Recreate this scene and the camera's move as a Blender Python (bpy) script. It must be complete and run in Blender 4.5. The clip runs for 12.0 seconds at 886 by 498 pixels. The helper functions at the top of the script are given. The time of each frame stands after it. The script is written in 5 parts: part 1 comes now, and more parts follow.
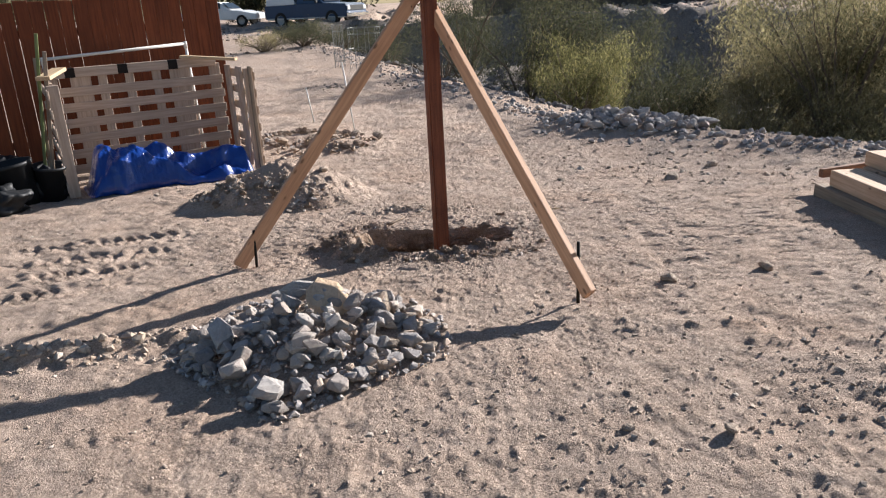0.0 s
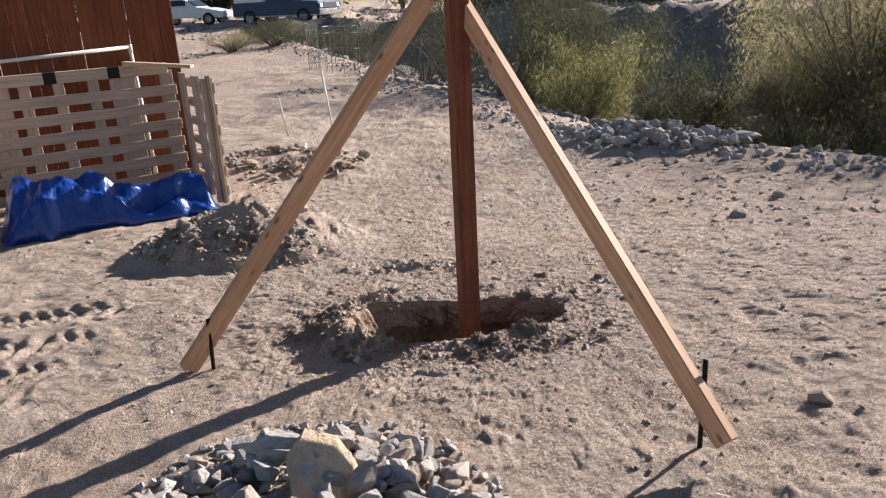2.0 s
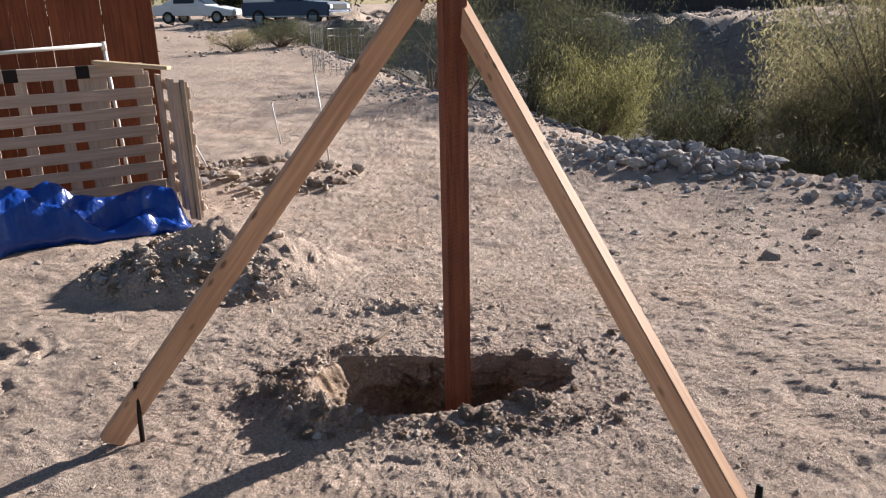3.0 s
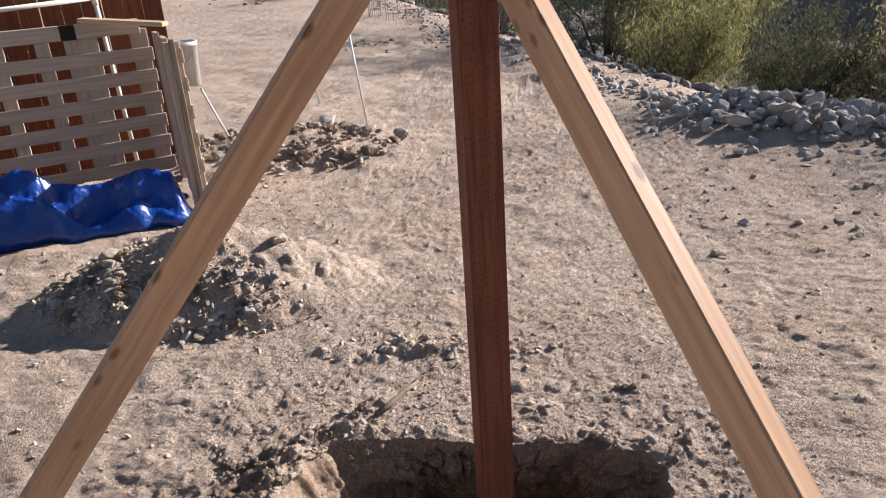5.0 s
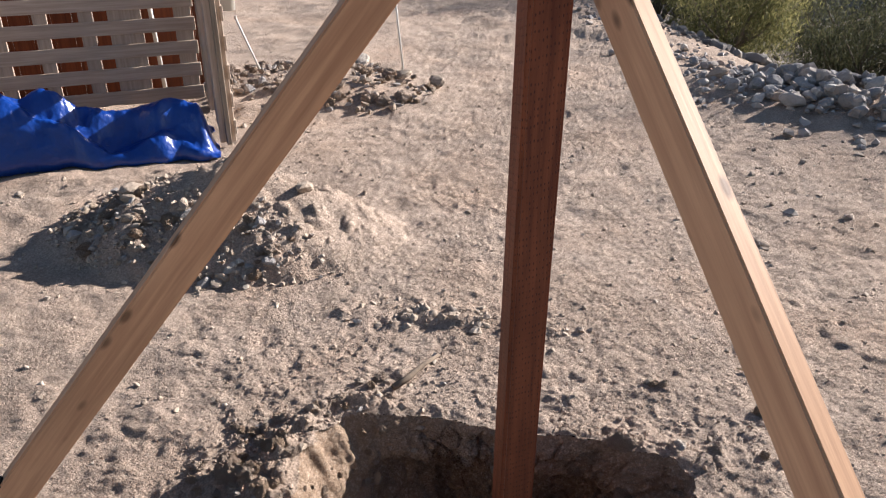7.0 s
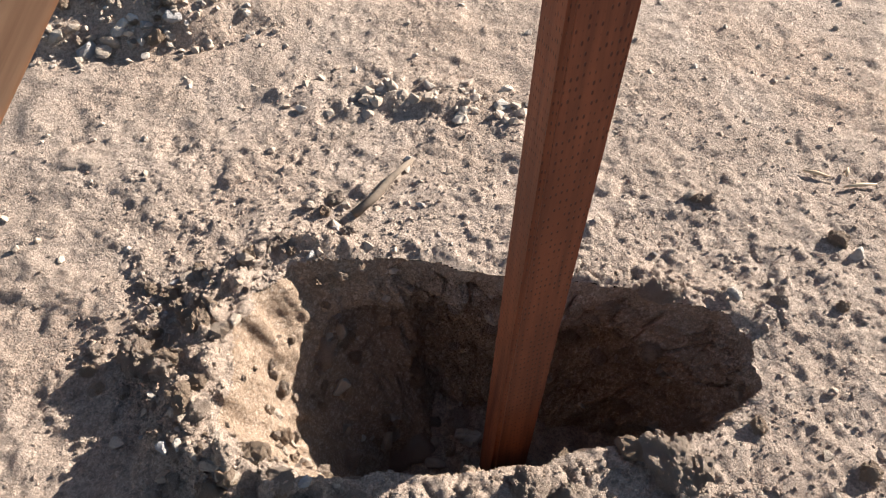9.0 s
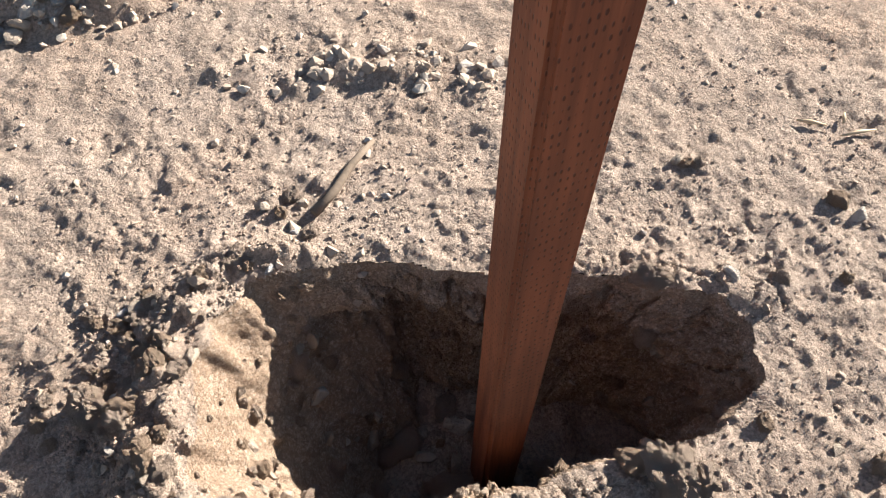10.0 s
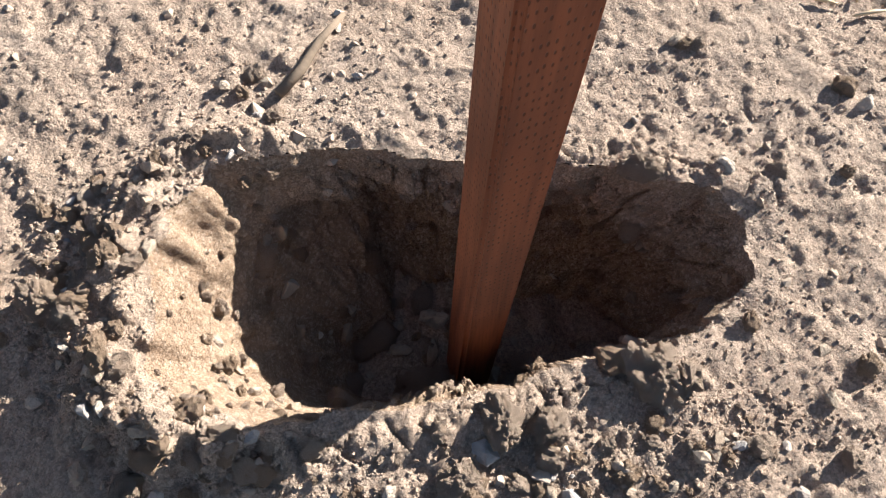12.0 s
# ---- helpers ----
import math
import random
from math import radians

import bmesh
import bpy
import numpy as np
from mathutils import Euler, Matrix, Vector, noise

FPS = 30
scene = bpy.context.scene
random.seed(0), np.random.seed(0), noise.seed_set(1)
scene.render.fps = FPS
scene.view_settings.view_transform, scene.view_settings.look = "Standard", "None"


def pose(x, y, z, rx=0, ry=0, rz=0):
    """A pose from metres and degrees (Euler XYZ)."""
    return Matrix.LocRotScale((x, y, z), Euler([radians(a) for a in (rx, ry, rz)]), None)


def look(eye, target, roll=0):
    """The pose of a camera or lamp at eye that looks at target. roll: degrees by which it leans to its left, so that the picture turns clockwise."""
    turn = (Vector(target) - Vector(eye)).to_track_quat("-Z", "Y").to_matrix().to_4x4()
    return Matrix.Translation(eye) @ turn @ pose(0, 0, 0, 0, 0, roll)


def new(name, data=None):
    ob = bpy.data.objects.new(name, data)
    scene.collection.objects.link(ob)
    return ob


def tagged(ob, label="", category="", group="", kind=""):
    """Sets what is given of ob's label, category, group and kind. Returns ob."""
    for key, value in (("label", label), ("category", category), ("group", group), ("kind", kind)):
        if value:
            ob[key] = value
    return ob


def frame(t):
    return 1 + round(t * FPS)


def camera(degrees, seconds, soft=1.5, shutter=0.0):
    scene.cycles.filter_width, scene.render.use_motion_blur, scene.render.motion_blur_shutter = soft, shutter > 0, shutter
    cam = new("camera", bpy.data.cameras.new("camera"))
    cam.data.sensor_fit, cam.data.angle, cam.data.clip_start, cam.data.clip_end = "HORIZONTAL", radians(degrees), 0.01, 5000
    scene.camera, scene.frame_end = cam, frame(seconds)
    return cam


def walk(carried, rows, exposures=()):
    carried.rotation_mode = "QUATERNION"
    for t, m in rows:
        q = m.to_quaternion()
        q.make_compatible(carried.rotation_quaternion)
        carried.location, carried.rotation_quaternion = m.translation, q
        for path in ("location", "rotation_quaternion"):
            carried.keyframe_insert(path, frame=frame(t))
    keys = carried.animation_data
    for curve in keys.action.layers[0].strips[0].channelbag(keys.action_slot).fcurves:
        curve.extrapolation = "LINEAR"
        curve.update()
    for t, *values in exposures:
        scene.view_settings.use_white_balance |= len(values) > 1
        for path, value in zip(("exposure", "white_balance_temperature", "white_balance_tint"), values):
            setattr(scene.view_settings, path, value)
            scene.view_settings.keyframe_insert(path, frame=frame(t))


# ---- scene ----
cam = camera(61.8, 12.0, 1.15)
PATH = [
    (0, (0.022, 0.096, 1.626), (-0.04, 1.99, 0.988), -3.1),
    (0.5, (-0.12, 0.487, 1.578), (-0.211, 2.369, 0.909), -3.6),
    (1, (-0.234, 0.886, 1.582), (-0.307, 2.765, 0.898), -3.8),
    (1.5, (-0.322, 1.239, 1.602), (-0.341, 3.124, 0.934), -3.6),
    (2, (-0.285, 1.585, 1.606), (-0.276, 3.477, 0.96), -3.0),
    (2.5, (-0.222, 1.916, 1.609), (-0.21, 3.813, 0.975), -1.8),
    (2.7, (-0.215, 2.048, 1.601), (-0.208, 3.947, 0.971), -1.5),
    (4.3, (-0.059, 3.045, 1.55), (-0.161, 4.913, 0.845), -2.4),
    (4.5, (-0.072, 3.161, 1.546), (-0.196, 5.022, 0.824), -3.0),
    (5, (-0.062, 3.4, 1.525), (-0.267, 5.235, 0.756), -4.0),
    (5.5, (-0.038, 3.549, 1.518), (-0.323, 5.371, 0.745), -4.1),
    (6, (-0.079, 3.555, 1.558), (-0.369, 5.384, 0.802), -2.3),
    (6.5, (-0.11, 3.542, 1.561), (-0.385, 5.361, 0.778), -0.6),
    (7, (-0.131, 3.565, 1.555), (-0.381, 5.331, 0.65), 0.5),
    (7.5, (-0.155, 3.628, 1.524), (-0.376, 5.304, 0.455), 0.8),
    (7.7, (-0.156, 3.683, 1.491), (-0.364, 5.247, 0.262), 1.2),
    (9.3, (-0.283, 4.435, 1.392), (-0.343, 5.675, -0.175), 1.3),
    (9.5, (-0.291, 4.5, 1.395), (-0.329, 5.704, -0.202), 0.9),
    (10, (-0.264, 4.565, 1.393), (-0.282, 5.636, -0.296), -0.5),
    (10.5, (-0.236, 4.58, 1.336), (-0.248, 5.492, -0.444), -1.4),
    (11, (-0.235, 4.59, 1.307), (-0.242, 5.405, -0.519), -1.2),
    (11.5, (-0.239, 4.609, 1.315), (-0.223, 5.393, -0.525), 0.9),
    (12, (-0.247, 4.619, 1.306), (-0.219, 5.423, -0.525), 2.7),
]
walk(cam, [(t, look(eye, target, roll)) for t, eye, target, roll in PATH], [(0.0, 1.25, 5980, 11.5), (5.0, 1.29, 6020, 12.5), (7.7, 1.42, 6080, 12), (9.3, 1.78, 6200, 8.5), (12.0, 1.93, 6200, 8)])

# ---- world and sun ----
SUN_TO = Vector((0.772, 0.635, 0.408)).normalized()
sky_world = bpy.data.worlds.new("sky")
scene.world = sky_world
sky_world.use_nodes = True
wn = sky_world.node_tree.nodes
sky = wn.new("ShaderNodeTexSky")
sky.sky_type, sky.sun_disc = "NISHITA", False
sky.sun_elevation = math.asin(SUN_TO.z)
sky.sun_rotation = math.atan2(SUN_TO.x, SUN_TO.y)
sky.air_density, sky.dust_density = 1.0, 0.6
sky_world.node_tree.links.new(sky.outputs[0], wn["Background"].inputs[0])
wn["Background"].inputs[1].default_value = 0.044
sun = new("sun", bpy.data.lights.new("sun", "SUN"))
sun.data.energy, sun.data.angle, sun.data.color = 5.0, radians(0.53), (1.0, 0.92, 0.81)
sun.matrix_world = look(SUN_TO * 60, (0, 0, 0))


# ---- materials ----
class Mat:
    """A small builder of node materials: nodes are chained by name."""

    def __init__(self, name, rough=0.8, metal=0.0):
        self.m = bpy.data.materials.new(name)
        self.m.use_nodes = True
        self.t = self.m.node_tree
        self.b = self.t.nodes["Principled BSDF"]
        self.b.inputs["Roughness"].default_value = rough
        self.b.inputs["Metallic"].default_value = metal
        self.b.inputs["Specular IOR Level"].default_value = 0.3

    def n(self, kind, **kw):
        nd = self.t.nodes.new(kind)
        for k, v in kw.items():
            nd.inputs[k].default_value = v
        return nd

    def ln(self, a, b):
        self.t.links.new(a, b)

    def coords(self, kind="Object", scale=(1, 1, 1)):
        tc = self.n("ShaderNodeTexCoord")
        mp = self.n("ShaderNodeMapping", Scale=scale)
        self.ln(tc.outputs[kind], mp.inputs[0])
        return mp.outputs[0]

    def noise(self, co, scale, detail=4.0, rough=0.55):
        nd = self.n("ShaderNodeTexNoise", Scale=scale, Detail=detail, Roughness=rough)
        self.ln(co, nd.inputs["Vector"])
        return nd.outputs[0]

    def ramp(self, fac, stops):
        nd = self.n("ShaderNodeValToRGB")
        el = nd.color_ramp.elements
        while len(el) < len(stops):
            el.new(0.5)
        for e, (p, c) in zip(el, stops):
            e.position, e.color = p, (*c, 1) if len(c) == 3 else c
        self.ln(fac, nd.inputs[0])
        return nd.outputs[0]

    def mix(self, fac, a, b, kind="MIX"):
        nd = self.t.nodes.new("ShaderNodeMix")
        nd.data_type, nd.blend_type = "RGBA", kind
        for v, i in ((fac, 0), (a, 6), (b, 7)):
            if hasattr(v, "links"):
                self.ln(v, nd.inputs[i])
            else:
                nd.inputs[i].default_value = v if i == 0 else (*v, 1)
        return nd.outputs[2]

    def colour(self, c):
        if hasattr(c, "links"):
            self.ln(c, self.b.inputs["Base Color"])
        else:
            self.b.inputs["Base Color"].default_value = (*c, 1)
        return self

    def bump(self, h, strength=0.5, dist=0.01):
        nd = self.n("ShaderNodeBump", Strength=strength, Distance=dist)
        self.ln(h, nd.inputs["Height"])
        if self.b.inputs["Normal"].links:
            self.ln(self.b.inputs["Normal"].links[0].from_socket, nd.inputs["Normal"])
        self.ln(nd.outputs[0], self.b.inputs["Normal"])
        return self


def g(v):
    return (v, v, v)


def make_dirt(name, tones, mid_c, dark_c):
    m = Mat(name, 0.95)
    m.b.inputs["Specular IOR Level"].default_value = 0.1
    co = m.coords()
    big = m.noise(co, 0.9, 4)
    mid = m.noise(co, 7.0, 5, 0.65)
    fine = m.noise(co, 90.0, 3, 0.7)
    c = m.ramp(big, list(zip((0.3, 0.5, 0.7), tones)))
    c = m.mix(m.ramp(mid, [(0.35, g(0)), (0.7, g(0.75))]), c, mid_c)
    c = m.mix(m.ramp(fine, [(0.36, g(0.8)), (0.52, g(0))]), c, dark_c)
    c = m.mix(m.ramp(m.noise(co, 260.0, 1), [(0.66, g(0)), (0.72, g(0.6))]), c, (0.55, 0.5, 0.44))
    m.colour(c)
    warp = m.n("ShaderNodeTexNoise", Scale=45.0, Detail=3.0)
    m.ln(co, warp.inputs["Vector"])
    wco = m.mix(0.012, co, warp.outputs[1])
    crumbly = m.ramp(m.noise(co, 4.5, 4, 0.65), [(0.40, g(0.15)), (0.58, g(1))])
    m.bump(m.noise(co, 42.0, 8, 0.8), 1.0, 0.015)
    for scale, deep in ((62.0, 0.005), (135.0, 0.0035), (290.0, 0.0015)):
        vo = m.n("ShaderNodeTexVoronoi", Scale=scale)
        m.ln(wco, vo.inputs["Vector"])
        m.bump(m.mix(crumbly, g(0.4), m.ramp(vo.outputs[0], [(0.05, g(1)), (0.62, g(0))])), 1.0, deep)
        if scale > 100:
            grey = m.n("ShaderNodeRGBToBW")
            m.ln(vo.outputs["Color"], grey.inputs[0])
            c = m.mix(m.ramp(grey.outputs[0], [(0.25, g(0.4)), (0.5, g(0))]), c, dark_c)
            c = m.mix(m.ramp(grey.outputs[0], [(0.66, g(0)), (0.85, g(0.45))]), c, (0.60, 0.47, 0.37))
    m.colour(c)
    m.bump(m.noise(co, 280.0, 4, 0.7), 0.8, 0.004)
    return m.m


def make_stone(name, stops, island=False, rough=0.88):
    m = Mat(name, rough)
    co = m.coords()
    if island:
        rnd = m.n("ShaderNodeNewGeometry").outputs["Random Per Island"]
    else:
        rnd = m.n("ShaderNodeObjectInfo").outputs["Random"]
    c = m.ramp(rnd, stops)
    c = m.mix(m.ramp(m.noise(co, 3.5 if not island else 20.0, 6, 0.75), [(0.36, g(0.4)), (0.58, g(0))]), c, (0.20, 0.165, 0.135))
    c = m.mix(m.ramp(m.noise(co, 1.6 if not island else 8.0, 3), [(0.5, g(0)), (0.7, g(0.45))]), c, (0.42, 0.34, 0.26))
    m.colour(c)
    m.bump(m.noise(co, 5.0 if not island else 40.0, 6, 0.7), 0.6, 0.05 if not island else 0.012)
    return m.m


def make_wood(name, light, dark, grain=(1.5, 30, 30), knots=True, rough=0.7, vary=0.25, stain=0.4):
    """Sawn wood with the grain along the local x axis."""
    m = Mat(name, rough)
    tc = m.n("ShaderNodeTexCoord")
    info = m.n("ShaderNodeObjectInfo")
    add = m.t.nodes.new("ShaderNodeVectorMath")
    sc = m.t.nodes.new("ShaderNodeVectorMath")
    sc.operation = "SCALE"
    sc.inputs[0].default_value = (13.0, 7.0, 5.0)
    m.ln(info.outputs["Random"], sc.inputs["Scale"])
    m.ln(tc.outputs["Object"], add.inputs[0])
    m.ln(sc.outputs[0], add.inputs[1])
    mp = m.n("ShaderNodeMapping", Scale=grain)
    m.ln(add.outputs[0], mp.inputs[0])
    fib = m.noise(mp.outputs[0], 2.2, 6, 0.6)
    c = m.ramp(fib, [(0.32, dark), (0.6, light), (0.8, tuple(min(1, v * 1.12) for v in light))])
    c = m.mix(m.ramp(m.noise(add.outputs[0], 3.5, 4), [(0.42, g(0)), (0.75, g(stain))]), c, dark)
    c = m.mix(m.ramp(info.outputs["Random"], [(0.0, g(0)), (1.0, g(vary))]), c, tuple(v * 0.6 for v in dark))
    if knots:
        vo = m.n("ShaderNodeTexVoronoi", Scale=1.0)
        mk = m.n("ShaderNodeMapping", Scale=(7.0, 15.0, 15.0))
        m.ln(add.outputs[0], mk.inputs[0])
        m.ln(mk.outputs[0], vo.inputs["Vector"])
        c = m.mix(m.ramp(vo.outputs[0], [(0.09, g(0.9)), (0.19, g(0))]), c, tuple(v * 0.4 for v in dark))
    m.colour(c)
    m.bump(fib, 0.25, 0.003)
    return m


def finish(m):
    return m.m


DIRT = make_dirt("desert_dirt", ((0.47, 0.33, 0.245), (0.55, 0.425, 0.345), (0.60, 0.405, 0.29)), (0.40, 0.295, 0.225), (0.235, 0.185, 0.15))
SUBSOIL = make_dirt("dug_subsoil", ((0.38, 0.255, 0.17), (0.41, 0.29, 0.205), (0.40, 0.26, 0.165)), (0.33, 0.225, 0.155), (0.25, 0.18, 0.13))
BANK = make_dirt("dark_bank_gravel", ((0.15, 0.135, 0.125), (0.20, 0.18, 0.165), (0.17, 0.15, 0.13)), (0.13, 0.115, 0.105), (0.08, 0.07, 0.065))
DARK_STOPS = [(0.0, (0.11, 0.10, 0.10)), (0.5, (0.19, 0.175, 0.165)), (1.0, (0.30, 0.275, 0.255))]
GREY_STOPS = [(0.0, (0.24, 0.225, 0.225)), (0.25, (0.44, 0.405, 0.39)), (0.5, (0.31, 0.29, 0.285)), (0.7, (0.40, 0.33, 0.285)), (0.85, (0.56, 0.51, 0.47)), (1.0, (0.48, 0.355, 0.27))]
TAN_STOPS = [(0.0, (0.34, 0.27, 0.205)), (0.35, (0.45, 0.355, 0.28)), (0.7, (0.39, 0.295, 0.22)), (1.0, (0.52, 0.45, 0.385))]
STONE_GREY = make_stone("crushed_grey_stone", GREY_STOPS)
STONE_TAN = make_stone("tan_stone", TAN_STOPS)
PEBBLE = make_stone("pebbles", TAN_STOPS, True)
RUBBLE = make_stone("grey_rubble", GREY_STOPS, True)
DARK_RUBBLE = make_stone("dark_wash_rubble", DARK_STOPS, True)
STONE_OCHRE = make_stone("ochre_stone", [(0.0, (0.60, 0.43, 0.28)), (1.0, (0.64, 0.47, 0.32))])
STONE_PALE = make_stone("pale_stone", [(0.0, (0.41, 0.385, 0.37)), (1.0, (0.48, 0.445, 0.415))])


def make_post_wood():
    m = make_wood("red_brown_treated_wood", (0.235, 0.075, 0.034), (0.105, 0.030, 0.015), (1.2, 22, 22), False, 0.62, 0.0, 0.8)
    co = m.coords("Object", (1, 1, 1))
    br = m.n("ShaderNodeTexBrick", Scale=1.0)
    br.offset = 0.5
    br.inputs["Color1"].default_value = br.inputs["Color2"].default_value = (1, 1, 1, 1)
    br.inputs["Mortar"].default_value = (0, 0, 0, 1)
    # incising: short slits in staggered rows along the grain
    sx = m.n("ShaderNodeSeparateXYZ")
    m.ln(co, sx.inputs[0])
    su = m.t.nodes.new("ShaderNodeMath")
    su.operation = "SUBTRACT"
    m.ln(sx.outputs[1], su.inputs[0])
    m.ln(sx.outputs[2], su.inputs[1])
    cx = m.n("ShaderNodeCombineXYZ")
    m.ln(sx.outputs[0], cx.inputs[0])
    m.ln(su.outputs[0], cx.inputs[1])
    ch = m.n("ShaderNodeTexVoronoi", Scale=1.0)
    ch.inputs["Randomness"].default_value = 0.25
    mp = m.n("ShaderNodeMapping", Scale=(58, 125, 1), Rotation=(0, 0, 0.12))
    m.ln(cx.outputs[0], mp.inputs[0])
    m.ln(mp.outputs[0], ch.inputs["Vector"])
    slit = m.ramp(ch.outputs[0], [(0.15, g(0)), (0.26, g(1))])
    old = m.b.inputs["Base Color"].links[0].from_socket
    dark = m.mix(slit, (0.045, 0.014, 0.009), old)
    m.colour(m.mix(0.75, old, dark))
    m.bump(slit, 0.5, 0.002)
    return m.m


POST_WOOD = make_post_wood()
FIR = finish(make_wood("fresh_fir_lumber", (0.65, 0.385, 0.225), (0.44, 0.24, 0.135), (1.0, 22, 22), True, 0.6, 0.1, 0.45))
PALLET = finish(make_wood("pallet_wood", (0.53, 0.42, 0.335), (0.37, 0.285, 0.22), (1.2, 24, 24), False, 0.8, 0.25, 0.4))
PALLET_WARM = finish(make_wood("warm_sawn_timber", (0.60, 0.43, 0.30), (0.42, 0.28, 0.18), (1.0, 24, 24), True, 0.75, 0.2, 0.4))
FRESH = finish(make_wood("pale_pine_board", (0.58, 0.43, 0.27), (0.42, 0.29, 0.17), (1.0, 26, 26), False, 0.65, 0.15, 0.2))
GREYWOOD = finish(make_wood("weathered_board", (0.33, 0.265, 0.20), (0.19, 0.145, 0.105), (1.0, 24, 24), False, 0.85, 0.35, 0.5))
FENCE_WOOD = finish(make_wood("red_stained_fence_wood", (0.225, 0.060, 0.020), (0.12, 0.032, 0.012), (1.2, 24, 24), False, 0.7, 0.35, 0.6))
BROWN_WOOD = finish(make_wood("brown_weathered_board", (0.26, 0.14, 0.085), (0.15, 0.08, 0.05), (1.0, 24, 24), False, 0.8, 0.2, 0.5))
GREENWOOD = finish(make_wood("green_painted_wood", (0.22, 0.26, 0.10), (0.10, 0.12, 0.05), (1.0, 30, 30), False, 0.7, 0.2, 0.7))


def plain(name, c, rough, metal=0.0, scale=6.0, var=0.25, bump=0.15):
    m = Mat(name, rough, metal)
    co = m.coords()
    m.colour(m.mix(m.ramp(m.noise(co, scale, 5, 0.65), [(0.35, g(0)), (0.72, g(1))]), c, tuple(v * (1 - var) for v in c)))
    if bump:
        m.bump(m.noise(co, scale * 9, 3), bump, 0.002)
    return m.m


STEEL = plain("rusty_black_steel", (0.03, 0.024, 0.02), 0.65, 0.6, 30, 0.5)
PVC = plain("white_pvc", (0.74, 0.71, 0.66), 0.4, 0, 5, 0.12, 0)
BLACK_PLASTIC = plain("black_plastic", (0.022, 0.023, 0.025), 0.5, 0, 8, 0.4, 0.3)
BLACK_HOLE = plain("black_block", (0.02, 0.015, 0.013), 0.9, 0, 8, 0.3)
BUCKET = plain("white_bucket_plastic", (0.62, 0.60, 0.55), 0.45, 0, 5, 0.2, 0)
WIRE = plain("galvanised_wire", (0.32, 0.32, 0.31), 0.5, 0.7, 20, 0.3, 0)
CAR_WHITE = plain("white_car_paint", (0.68, 0.69, 0.70), 0.3, 0, 2, 0.1, 0)
CAR_BLUE = plain("dark_blue_car_paint", (0.014, 0.045, 0.11), 0.35, 0.0, 2, 0.15, 0)
CAR_SILVER = plain("silver_blue_car_paint", (0.34, 0.38, 0.42), 0.3, 0.3, 2, 0.1, 0)
CHROME = plain("chrome", (0.6, 0.6, 0.6), 0.25, 1.0, 4, 0.1, 0)
RUBBER = plain("tyre_rubber", (0.02, 0.02, 0.02), 0.85, 0, 20, 0.3)
DARK_GLASS = plain("dark_car_glass", (0.02, 0.025, 0.03), 0.12, 0, 3, 0.1, 0)
FAR_WOOD = plain("dark_far_fence", (0.06, 0.055, 0.055), 0.8, 0, 3, 0.5)
LAMP_GLASS = plain("headlight_glass", (0.7, 0.7, 0.68), 0.15, 0, 5, 0.1, 0)
BARK = plain("grey_bark", (0.20, 0.15, 0.11), 0.9, 0, 20, 0.5, 0.5)


def make_tarp():
    m = Mat("blue_tarp", 0.3)
    m.b.inputs["Specular IOR Level"].default_value = 0.5
    co = m.coords()
    m.colour(m.mix(m.ramp(m.noise(co, 4.0, 5, 0.6), [(0.4, g(0)), (0.75, g(1))]), (0.0035, 0.030, 0.19), (0.007, 0.05, 0.28)))
    m.bump(m.noise(co, 16.0, 3, 0.5), 0.45, 0.02)
    wv = m.n("ShaderNodeTexWave", Scale=260.0)
    m.ln(co, wv.inputs["Vector"])
    m.bump(wv.outputs[0], 0.08, 0.001)
    return m.m


def make_leaf(name, stops, island=True):
    m = Mat(name, 0.65)
    rnd = m.n("ShaderNodeNewGeometry").outputs["Random Per Island"]
    m.colour(m.ramp(rnd, stops))
    m.b.inputs["Subsurface Weight"].default_value = 0.0
    tr = m.n("ShaderNodeBsdfTranslucent")
    m.ln(m.b.inputs["Base Color"].links[0].from_socket, tr.inputs["Color"])
    mx = m.n("ShaderNodeMixShader", Fac=0.6)
    m.ln(m.b.outputs[0], mx.inputs[1])
    m.ln(tr.outputs[0], mx.inputs[2])
    m.ln(mx.outputs[0], m.t.nodes["Material Output"].inputs[0])
    return m.m


TARP = make_tarp()
LEAF_YELLOW = make_leaf("yellow_green_leaves", [(0.0, (0.07, 0.075, 0.03)), (0.5, (0.165, 0.155, 0.06)), (1.0, (0.33, 0.29, 0.13))])
LEAF_OLIVE = make_leaf("olive_leaves", [(0.0, (0.10, 0.095, 0.05)), (0.55, (0.215, 0.19, 0.10)), (1.0, (0.38, 0.32, 0.175))])
LEAF_DARK = make_leaf("dark_leaves", [(0.0, (0.030, 0.034, 0.020)), (0.7, (0.065, 0.066, 0.034)), (1.0, (0.12, 0.11, 0.058))])
LEAF_STRAW = make_leaf("straw_twigs", [(0.0, (0.17, 0.14, 0.07)), (0.6, (0.27, 0.23, 0.12)), (1.0, (0.38, 0.32, 0.18))])


# ---- building helpers ----
def thing(name, label, category, group="", at=None):
    ob = new(name)
    if at is not None:
        ob.matrix_world = at
    return tagged(ob, label, category, group)


def part(name, bm, material, parent=None, label="", smooth=False):
    if isinstance(bm, bmesh.types.BMesh):
        me = bpy.data.meshes.new(name)
        bm.to_mesh(me)
        bm.free()
        me.materials.append(material)
        if smooth:
            me.polygons.foreach_set("use_smooth", [True] * len(me.polygons))
    else:
        me = bm
    ob = new(name, me)
    ob.parent = parent
    return tagged(ob, label)


